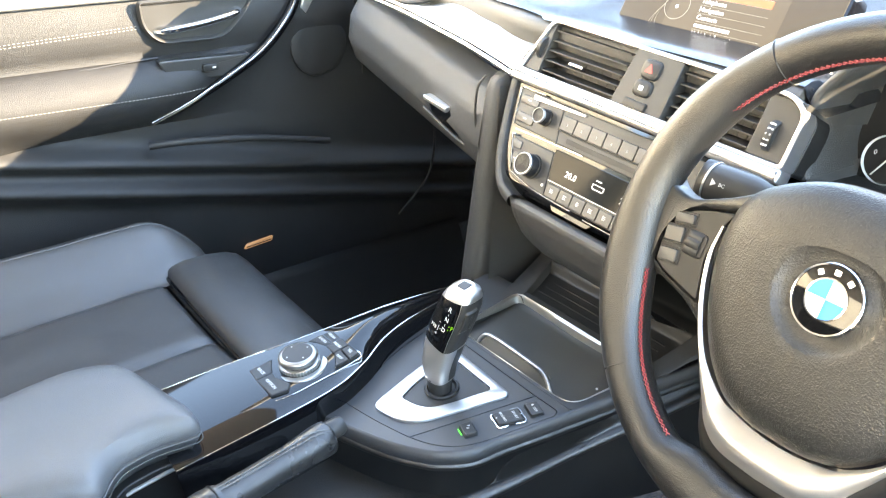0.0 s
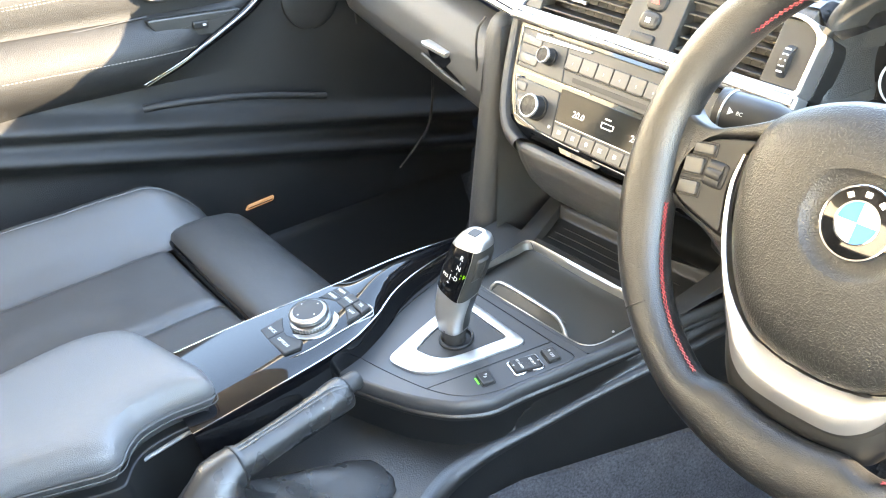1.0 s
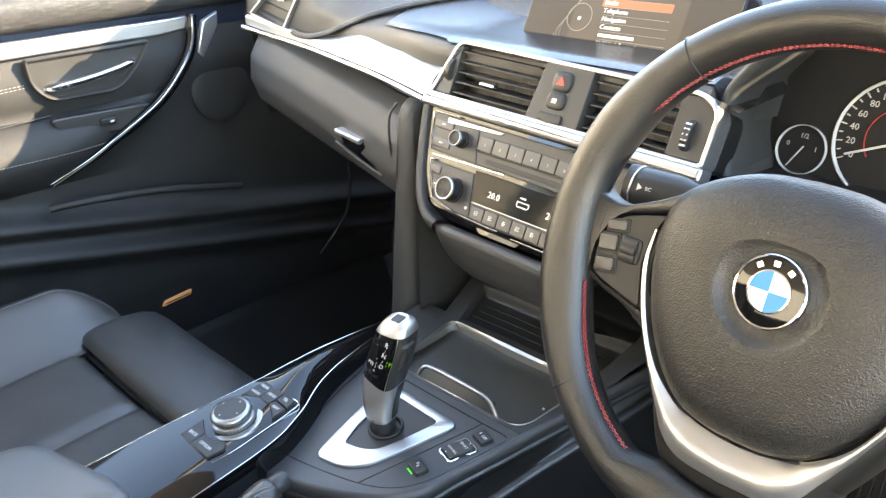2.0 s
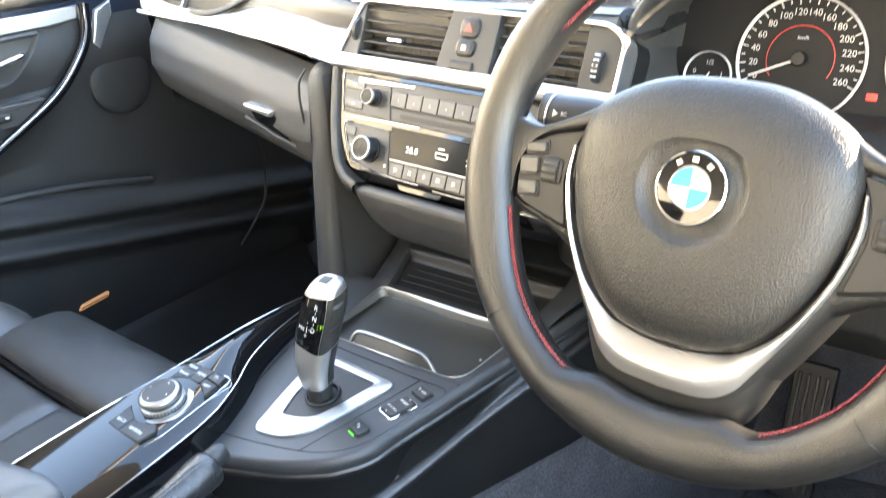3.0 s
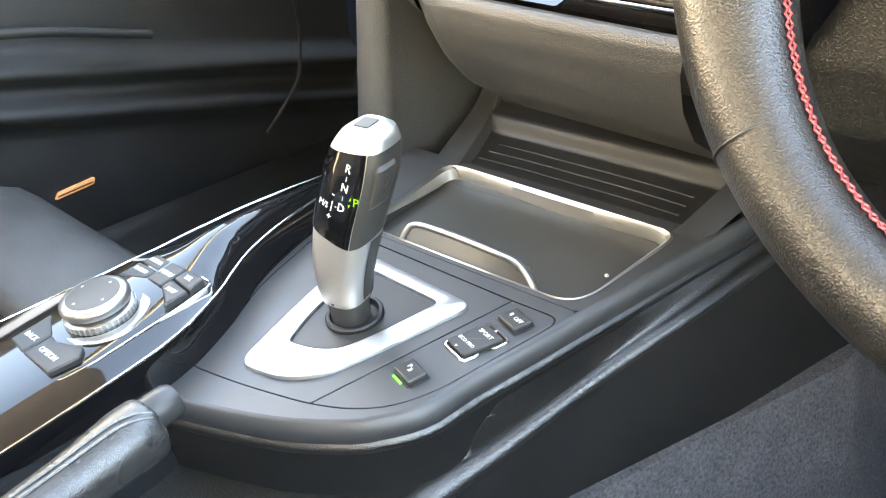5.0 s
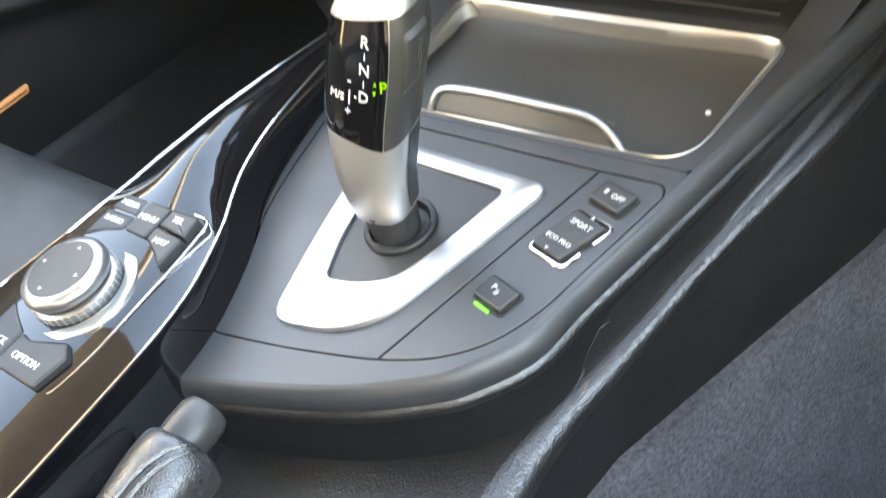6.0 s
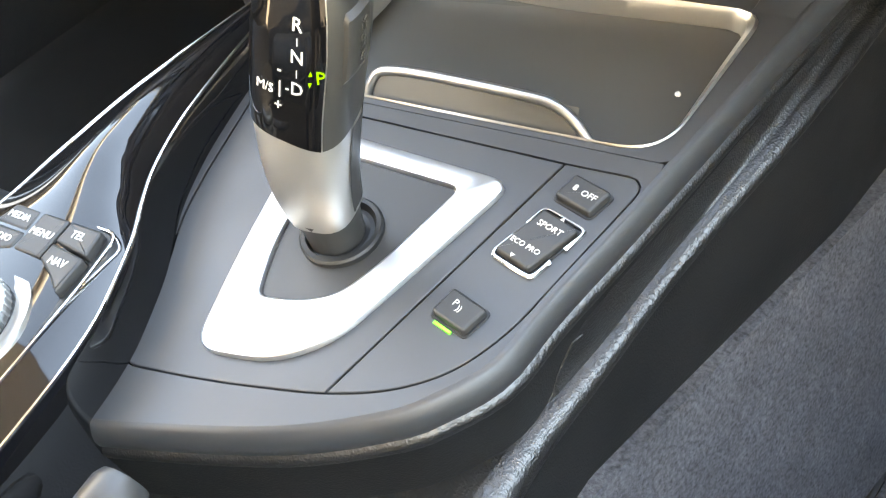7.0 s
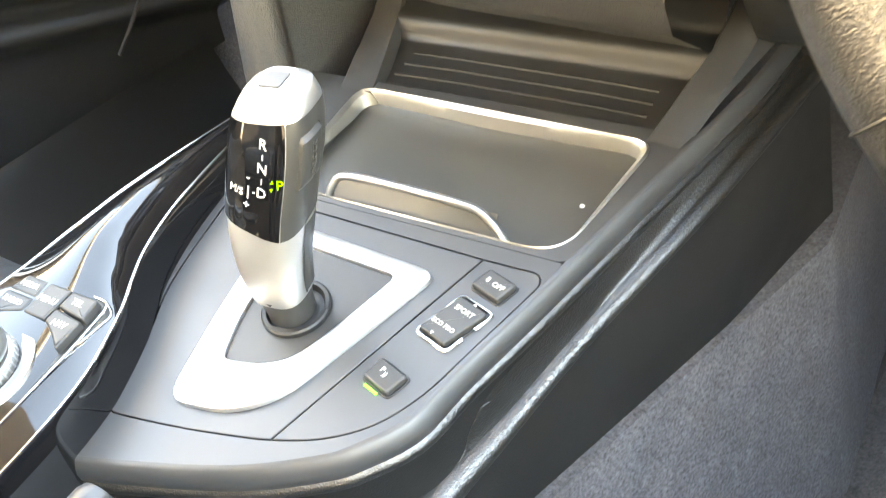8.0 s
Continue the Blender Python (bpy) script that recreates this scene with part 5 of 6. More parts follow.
    # knee bolster: a padded strut that leans outwards towards the tunnel
    rows = []
    for x, y, z, w, d in ((-0.186, 0.226, 0.6685, 0.004, 0.006), (-0.1855, 0.219, 0.6655, 0.010, 0.014), (-0.1845, 0.2150, 0.6580, 0.0145, 0.020), (-0.1840, 0.2130, 0.645, 0.0168, 0.024), (-0.1835, 0.2120, 0.62, 0.0175, 0.026), (-0.1840, 0.2110, 0.59, 0.0180, 0.027),
                          (-0.1875, 0.2100, 0.54, 0.0192, 0.028), (-0.1925, 0.2095, 0.47, 0.0212, 0.029), (-0.1975, 0.2090, 0.40, 0.0232, 0.030), (-0.200, 0.2090, 0.36, 0.0240, 0.030)):
        y += 0.018
        rows.append([Vector((x + w * math.copysign(abs(math.cos(t)) ** 0.7, math.cos(t)), y + d * math.copysign(abs(math.sin(t)) ** 0.8, math.sin(t)), z)) for t in [2 * math.pi * j / 28 for j in range(28)]])
    part("knee_bolster", loft(rows), SOFT, root, "padded grained bolster beside the stack")
    crease = smooth_line([(-0.1985, 0.213, 0.662), (-0.2035, 0.205, 0.648), (-0.2040, 0.2025, 0.625), (-0.2030, 0.2035, 0.60), (-0.2035, 0.208, 0.57)], 5)
    part("bolster_joint", tube(crease, 0.0016, 8), DARK, root)
    wall = surface(lambda y, z: (-0.158 + 0.02 * (y - 0.2), y, z), span(0.2, 0.42, 6), span(0.34, 0.66, 6))
    part("side_cheek", wall, SOFT, root)
    # driver side
    part("bezel_filler", surface(lambda t, k: (0.200 + 0.036 * t, 0.225 + 0.11 * t + 0.05 * k, 0.58 + (0.07 + 0.02 * t) * k), span(0, 1, 8), span(0, 1, 8)), PADTOP, root)
    def knee(x, t):
        pts = [(0.36, 0.648), (0.29, 0.640), (0.240, 0.615), (0.214, 0.575), (0.209, 0.53), (0.216, 0.49), (0.27, 0.44), (0.46, 0.38)]
        q = t * (len(pts) - 1)
        i = min(int(q), len(pts) - 2)
        y, z = Vector(pts[i]).lerp(Vector(pts[i + 1]), q - i)
        # the left edge follows the joint with the lower panel, then the end of the gloss surround
        left = 0.0
        for (z0, x0), (z1, x1) in zip(((0.0, 0.1395), (0.512, 0.1395), (0.530, 0.160), (0.548, 0.173), (0.585, 0.190), (0.620, 0.200)), ((0.512, 0.1395), (0.530, 0.160), (0.548, 0.173), (0.585, 0.190), (0.620, 0.200), (0.70, 0.21))):
            if z0 <= z <= z1:
                left = x0 + (x1 - x0) * (z - z0) / (z1 - z0)
        x = left + (0.75 - left) * (x - 0.1395) / (0.75 - 0.1395)
        e = max(0, (left + 0.012 - x) / 0.012)
        return (x, y + 0.005 * e * e, z)
    part("driver_knee_panel", surface(knee, [0.1395, 0.142, 0.146, 0.151, 0.16, 0.17, 0.18] + span(0.19, 0.75, 28), span(0, 1, 57)), AIRBAG, root, "grained knee panel below the column")
    part("knee_joint", tube([Vector(knee(0.262, t)) + Vector((0, -0.0002, 0.0002)) for t in span(0.15, 0.75, 16)], 0.0010, 6), DARK, root)
    return root


def side_vent():
    root = thing("side_vent", pose(-0.515, 0.280, 0.748, 78, 0, 3), "dark side air vent with a thin silver frame", "air vent", "dashboard vents")
    q = [Vector(p) for p in ((-0.071, -0.026), (0.013, -0.042), (0.055, 0.032), (0.001, 0.039))]
    o = rounded([tuple(p) for p in q], 0.008)
    part("frame", ring_slab(o, offset(o, -0.0035), -0.006, 0.003, 0.001), SILVER, root)
    part("duct", slab(offset(o, -0.003), -0.03, -0.018, 0.001), DARK, root)
    for k in range(4):
        t = 0.16 + 0.2 * k
        a, b = q[0].lerp(q[3], t), q[1].lerp(q[2], t)
        a, b = a.lerp(b, 0.08), a.lerp(b, 0.90)
        part("slat", tube([(a.x, a.y, -0.008), (b.x, b.y, -0.008)], 0.006, 8, flat=0.2, up=(0, 0.9, 0.4)), BUTTON, root)
    part("thumb_tab", moved(block(0.016, 0.004, 0.006, 0.0015), pose(0.0, 0.0, -0.006)), SILVER, root)


def center_stack():
    root = thing("center_stack", STACKM, "grey dashboard stack with air vents, radio and climate controls", "control stack")
    # housing behind everything
    hous = [(-0.030, -0.030), (0.240, -0.030), (0.262, 0.10), (-0.070, 0.10)]
    part("housing", slab(hous, -0.08, -0.012, 0.006), PIANO, root)
    # vent bezel
    o = rounded([(-0.078, 0.0955), (0.275, 0.0955), (0.275, 0.150), (0.255, 0.163), (-0.052, 0.163)], [0.004, 0.006, 0.015, 0.012, 0.012], 5)
    z = 0.004
    part("vent_body", slab(o, -0.05, -0.022, 0.001), DARK, root)
    part("vent_frame", ring_slab(o, offset(o, -0.0045), -0.02, z, 0.0015), SILVER, root, "satin silver vent frame")
    part("silver_band", moved(slab(rounded([(-0.080, -0.0065), (0.278, -0.0065), (0.278, 0.0065), (-0.080, 0.0065)], 0.002), -0.012, 0.009, 0.004), Matrix.Translation((0, 0.090, 0))), SILVER, root, "satin silver band below the vents")
    def vent(x0, x1):
        for k in range(5):
            y = 0.106 + 0.0115 * k
            part("slat", moved(block(x1 - x0, 0.017, 0.0016, 0.0007), pose((x0 + x1) / 2, y + 0.001, -0.010, -68)), BUTTON, root)
        for k in range(9):
            x = x0 + (x1 - x0) * (k + 0.5) / 9
            part("fin", moved(block(0.0016, 0.054, 0.009, 0.0006), pose(x, 0.129, -0.0305)), DARK, root)
        part("thumb_tab", moved(block(0.022, 0.004, 0.007, 0.0015), pose((x0 + x1) / 2 - 0.006, 0.1205, -0.004)), CHROME, root, "bright vent tab")
    vent(-0.046, 0.066)
    vent(0.136, 0.232)
    for x0, x1, t0 in ((-0.070, -0.047, -0.052), (0.233, 0.270, 0.233)):
        q = [(x0, 0.1005), (x1, 0.1005), (x1, 0.158), (t0, 0.158)]
        part("vent_cheek", slab(q, -0.02, 0.0005, 0.001), STACK, root)
    part("vent_wheel", moved(lathe([(0.001, -0.003), (0.014, -0.003), (0.0145, 0), (0.014, 0.003), (0.001, 0.003)], 24), pose(-0.0545, 0.128, -0.006, 0, 90, 0)), BUTTON, root)
    part("vent_wheel", moved(lathe([(0.001, -0.004), (0.017, -0.004), (0.0178, 0), (0.017, 0.004), (0.001, 0.004)], 28), pose(0.2505, 0.122, -0.009, 0, 90, 0)), BUTTON, root)
    for k in range(5):
        part("wheel_notch", moved(block(0.006, 0.0018, 0.001, 0.0004), pose(0.2505, 0.112 + 0.005 * k, 0.0075 - 0.0006 * abs(k - 2))), PRINT, root)
    mid = [(0.0665, 0.0975), (0.1335, 0.0975), (0.1345, 0.1595), (0.0745, 0.1595)]
    part("hazard_panel", slab(mid, -0.02, 0.003, 0.0012), STACK, root)
    hz = part("hazard_button", moved(block(0.024, 0.021, 0.005, 0.004), pose(0.1015, 0.1425, 0.002)), BUTTON, root)
    tri = [(0, 0.005), (-0.0052, -0.004), (0.0052, -0.004)]
    part("warning_sign", moved(slab(tri, 0, 0.0004, 0.0001), pose(0.1015, 0.1425, 0.0071)), REDPRINT, hz, "red warning triangle")
    lk = part("lock_button", moved(block(0.024, 0.018, 0.005, 0.004), pose(0.1005, 0.1225, 0.002)), BUTTON, root)
    part("legend", moved(slab([(-0.003, -0.003), (0.003, -0.003), (0.003, 0.002), (-0.003, 0.002)], 0, 0.0003, 0.0001), pose(0.1005, 0.1225, 0.0071)), PRINT, lk)
    part("small_switch", moved(block(0.030, 0.009, 0.004, 0.0015), pose(0.099, 0.1045, 0.002)), BUTTON, root)
    # radio and climate units in one gloss surround, each with a thin bright frame on its outer block
    def lean(y):
        """The slanted outer edge of the units at a height."""
        return -0.0455 - 0.24 * (y - 0.0)
    well = rounded([(-0.028, -0.0245), (0.238, -0.0260), (0.250, 0.0835), (-0.0705, 0.0835), (-0.0515, 0.008)], [0.01, 0, 0, 0.004, 0.03], 6)
    part("gloss_surround", slab(well, -0.03, -0.0035, 0.0012), PIANO, root, "gloss black surround of the controls")
    def lip(x, t):
        k = min(1, max(0, (0.012 - x) / 0.045))
        return (x - 0.002 * k * t, -0.0235 - 0.0005 * x / 0.27 - (0.0150 - 0.004 * k * k) * t + 0.007 * k * k, -0.0032 - 0.0125 * t * t ** 0.5)
    part("gloss_lip", surface(lip, span(-0.036, 0.238, 50), span(0, 1, 8)), PIANO, root, "gloss black lower lip")
    radio = rounded([(lean(0.036) + 0.004, 0.036), (0.232, 0.034), (0.232, 0.0785), (lean(0.0785) + 0.004, 0.0785)], 0.004)
    part("radio_face", slab(radio, -0.02, 0.0, 0.0012), STACK, root)
    clim = rounded([(-0.027, -0.0135), (0.012, -0.0215), (0.075, -0.0235), (0.232, -0.0235), (0.232, 0.0255), (-0.044, 0.0255)], [0.006, 0.01, 0.01, 0, 0, 0.005], 5)
    part("climate_face", slab(clim, -0.02, 0.0, 0.0012), STACK, root)
    part("radio_frame", tube([(lean(y) + 0.0035, y, 0.0002) for y in (0.036, 0.05, 0.064)] + [(lean(0.0765) + 0.0035, 0.0765, 0.0004), (lean(0.0785) + 0.006, 0.0788, 0.0004), (-0.02, 0.079, 0.0004)], 0.0012, 8), CHROME, root, "thin bright frame line")
    line = smooth_line([(-0.040, 0.0262, 0.0006), (-0.0445, 0.0250, 0.0006), (-0.0425, 0.019, 0.0006), (-0.0345, 0.0025, 0.0006), (-0.0275, -0.0125, 0.0006), (-0.0235, -0.0152, 0.0006), (0.0122, -0.0218, 0.0006), (0.045, -0.0236, 0.0006), (0.0735, -0.0240, 0.0006), (0.0765, -0.0228, 0.0006)], 5)
    part("climate_frame", tube(line, 0.0013, 8), CHROME, root, "thin bright frame line")
    part("climate_frame", tube([(0.0965, -0.0262, 0.0), (0.13, -0.0262, 0.0), (0.18, -0.0258, 0.0), (0.230, -0.0253, 0.0)], 0.0011, 8), CHROME, root, "thin bright frame line")
    part("divider_line", tube([(-0.046, 0.0318, -0.002), (0.0, 0.0332, -0.002), (0.060, 0.0345, -0.002)], 0.0007, 6), CHROME, root)
    part("flap", slab(rounded([(0.040, -0.0272), (0.108, -0.0272), (0.100, -0.0345), (0.048, -0.0345)], 0.002, 3), -0.02, -0.0060, 0.0006), PIANO, root)
    def gap(pts, w=0.0011):
        part("joint", tube([(x, y, -0.0001) for x, y in pts], w, 6), DARK, root)
    gap([(0.0105, 0.0785), (0.0145, 0.056), (0.0205, 0.035)])
    gap([(0.0225, 0.0255), (0.0265, 0.006), (0.0325, -0.022)])
    gap([(0.0145, 0.0495), (0.09, 0.0495), (0.230, 0.0495)], 0.0009)
    part("disc_slot", slab(rounded([(0.033, 0.0395), (0.205, 0.0395), (0.204, 0.0448), (0.032, 0.0448)], 0.0012, 3), -0.004, 0.0006, 0.0003), DARK, root, "dark disc slot")
    part("climate_display", slab(rounded([(0.0315, -0.0048), (0.235, -0.0048), (0.235, 0.0300), (0.0245, 0.0300)], 0.0015), -0.004, 0.0012, 0.0006), DISPLAY, root, "glossy climate display")
    part("display_rule", tube([(0.0315, -0.0042, 0.0012), (0.12, -0.0042, 0.0012), (0.235, -0.0042, 0.0012)], 0.0005, 6), SILVER, root)
    def knob(x, y, r, h):
        k = part("knob", moved(lathe([(r * 1.12, 0), (r * 1.12, 0.002), (r, 0.0025), (r * 0.97, h), (r * 0.9, h + 0.0012), (r * 0.8, h + 0.0012)], 36), pose(x, y, 0)), DARK, root)
        part("knob_ring", moved(lathe([(r * 1.0, h - 0.0012), (r * 1.02, h + 0.001), (r * 0.95, h + 0.0022), (r * 0.88, h + 0.0020), (r * 0.86, h)], 36, cap=False), pose(x, y, 0)), SILVER, k)
        part("knob_face", moved(lathe([(r * 0.86, h), (r * 0.85, h + 0.0012), (0.001, h + 0.0012)], 28), pose(x, y, 0)), KEYGREY, k)
    knob(-0.0085, 0.0565, 0.0088, 0.012)
    knob(0.0005, 0.0010, 0.0128, 0.015)
    knob(0.215, 0.0010, 0.0128, 0.015)
    part("sensor", moved(lathe([(0.0019, 0), (0.0019, 0.0006), (0.0008, 0.0008)], 14), pose(0.0255, -0.0125, 0)), PRINT, root)
    for k in range(7):
        x0 = 0.0165 + 0.0217 * k
        rk = part("radio_key", moved(block(0.0209, 0.0165, 0.0035, 0.0010), pose(x0 + 0.0108, 0.0592, -0.0012)), KEYGREY, root)
        if k < 6:
            part("legend", moved(words(str(k + 1), 0.0046), pose(x0 + 0.0108, 0.0580, 0.0024)), PRINT, rk)
    for x, y, w, h in ((-0.040, 0.067, 0.030, 0.0105), (-0.037, 0.0465, 0.028, 0.0115), (-0.0335, 0.0165, 0.017, 0.010), (-0.0265, 0.001, 0.0125, 0.013)):
        part("side_key", moved(block(w, h, 0.003, 0.0012), pose(x, y, -0.0018)), KEYGREY, root)
    for x, y in ((-0.040, 0.067), (-0.037, 0.0465), (-0.0265, 0.001)):
        part("legend", moved(block(0.0055, 0.0014, 0.0003, 0.0002), pose(x, y, 0.0013)), PRINT, root)
    part("silver_clip", slab(rounded([(-0.035, 0.0700), (0.044, 0.0735), (0.047, 0.0765), (-0.036, 0.0760)], 0.001, 3), -0.002, 0.0018, 0.0006), SILVER, root)
    for k in range(9):
        x = 0.0440 + 0.0195 * k
        kk = part("climate_key", moved(block(0.0187, 0.0148, 0.0035, 0.0008), pose(x, -0.0142, -0.0010)), KEYGREY, root)
        for d in (-1, 0, 1):
            part("legend", moved(block(0.0050 - 0.0014 * ((k + d) % 2), 0.0008, 0.0003, 0.0002), pose(x, -0.0138 + 0.0017 * d, 0.0025)), PRINT, kk)
        part("legend", moved(block(0.0010, 0.0050, 0.0003, 0.0002), pose(x - 0.0026 + 0.001 * (k % 3), -0.0138, 0.0025)), PRINT, kk)
    for txt, x in (("20.0", 0.0590), ("20.0", 0.1385)):
        part("read_out", moved(words(txt, 0.0098), pose(x, 0.0095, 0.0014)), SCREENTXT, root)
    for x, y, w, h in ((0.0985, 0.0085, 0.014, 0.0012), (0.0985, 0.0135, 0.017, 0.0010), (0.0910, 0.0110, 0.0012, 0.004), (0.1065, 0.0115, 0.0012, 0.005), (0.097, 0.018, 0.008, 0.0016)):
        part("fan_symbol", moved(block(w, h, 0.0003, 0.0002), pose(x, y, 0.0013)), SCREENTXT, root)
    # padded frame that runs down beside the units and turns in under them
    edge = smooth_line([Vector(p) for p in ((-0.0775, 0.0835), (-0.0735, 0.062), (-0.0640, 0.025), (-0.0560, 0.000), (-0.0465, -0.020), (-0.0320, -0.0355), (-0.0125, -0.0435))], 6)
    rows = []
    for i, p in enumerate(edge):
        a, b = edge[max(i - 1, 0)], edge[min(i + 1, len(edge) - 1)]
        d = (b - a).normalized()
        n = Vector((d.y, -d.x))
        n = n if n.x < 0 or n.y < 0 else -n
        rows.append([(p.x + n.x * o, p.y + n.y * o, z) for o, z in ((-0.0075, -0.022), (-0.0068, -0.0035), (-0.0055, 0.0002), (-0.003, 0.0018), (0.001, 0.0016), (0.005, -0.001), (0.009, -0.007), (0.012, -0.018), (0.014, -0.05))])
    part("stack_frame", loft(rows, closed=False), SOFT, root, "padded grained frame beside the controls")
    def drop(x, t):
        pts = [(-0.0375, -0.010), (-0.0378, -0.003), (-0.0400, 0.0022), (-0.0440, 0.0042), (-0.0485, 0.0036), (-0.060, -0.005), (-0.078, -0.028), (-0.092, -0.060), (-0.100, -0.136)]
        q = t * (len(pts) - 1)
        i = min(int(q), len(pts) - 2)
        y, z = Vector(pts[i]).lerp(Vector(pts[i + 1]), q - i)
        lf = min(1, max(0, (0.012 - x) / 0.026))
        return (x + 0.030 * t * max(-0.6, min(1, (0.12 - x) / 0.15)), y - 0.004 * lf * lf * (1 - t), z - 0.006 * lf * lf)
    part("drop_panel", surface(drop, span(-0.0125, 0.207, 34), span(0, 1, 33)), SOFT, root, "grained panel below the climate controls")
    def turn_in(x, t):
        v = Vector(drop(-0.0125, t))
        k = (-0.0128 - x) / 0.045
        return (v.x - (0.045 - 0.010 * t) * k, v.y + 0.018 * k * k * (1 - t) ** 2, v.z - 0.045 * k * k)
    part("drop_corner", surface(turn_in, span(-0.0128, -0.0578, 12), span(0.08, 1, 25)), SOFT, root)
    return root


def screen():
    root = thing("dashboard_screen", pose(0.028, 0.352, 0.7525, 62, 0, 0), "wide dashboard screen showing a menu list", "screen")
    part("casing", moved(block(0.270, 0.104, 0.03, 0.006), pose(-0.009, 0.006, -0.03)), PIANO, root)
    part("panel", moved(block(0.262, 0.092, 0.0015, 0.001), pose(-0.009, 0.006, 0)), SCREEN, root, "dim brown menu screen")
    part("menu_pane", moved(block(0.140, 0.090, 0.0003, 0.0003), pose(-0.005, 0.006, 0.0014)), PANE, root)
    rows = ["Multimedia", "Radio", "Telephone", "Navigation", "Contacts", None, "Vehicle information", "Settings"]
    for k, t in enumerate(rows):
        y = 0.0355 - 0.00925 * k
        x = -0.0385 + 0.0009 * k
        if t:
            part("menu_line", moved(words(t, 0.0074, align="LEFT"), pose(x, y, 0.0021)), SCREENTXT, root)
        else:
            part("menu_line", moved(block(0.046, 0.0035, 0.0003, 0.0003), pose(x + 0.023, y, 0.0019)), SCREENTXT, root)
        part("menu_rule", moved(block(0.085, 0.0004, 0.0002, 0.0001), pose(x + 0.042, y - 0.0046, 0.0018)), PANELINE, root)
    part("menu_highlight", moved(block(0.088, 0.0088, 0.0003, 0.0003), pose(0.0035, 0.0262, 0.0018)), ORANGE, root)
    part("menu_ring", moved(lathe([(0.0165, 0), (0.0165, 0.0004), (0.0158, 0.0004), (0.0158, 0)], 40, cap=False), pose(-0.0658, 0.0068, 0.0018)), PANELINE, root)
    for k in range(3):
        arc = [(-0.083 + 0.012 * math.sin(0.9 + 0.35 * k + 4.5 * t) + 0.004 * k, 0.048 - 0.085 * t, 0.0019) for t in span(0, 1, 24)]
        part("menu_curve", tube(arc, 0.0003, 5), PANELINE, root)
    part("menu_icon", moved(lathe([(0.0022, 0), (0.0014, 0.0004)], 12), pose(-0.0658, 0.0055, 0.0018)), SCREENTXT, root)


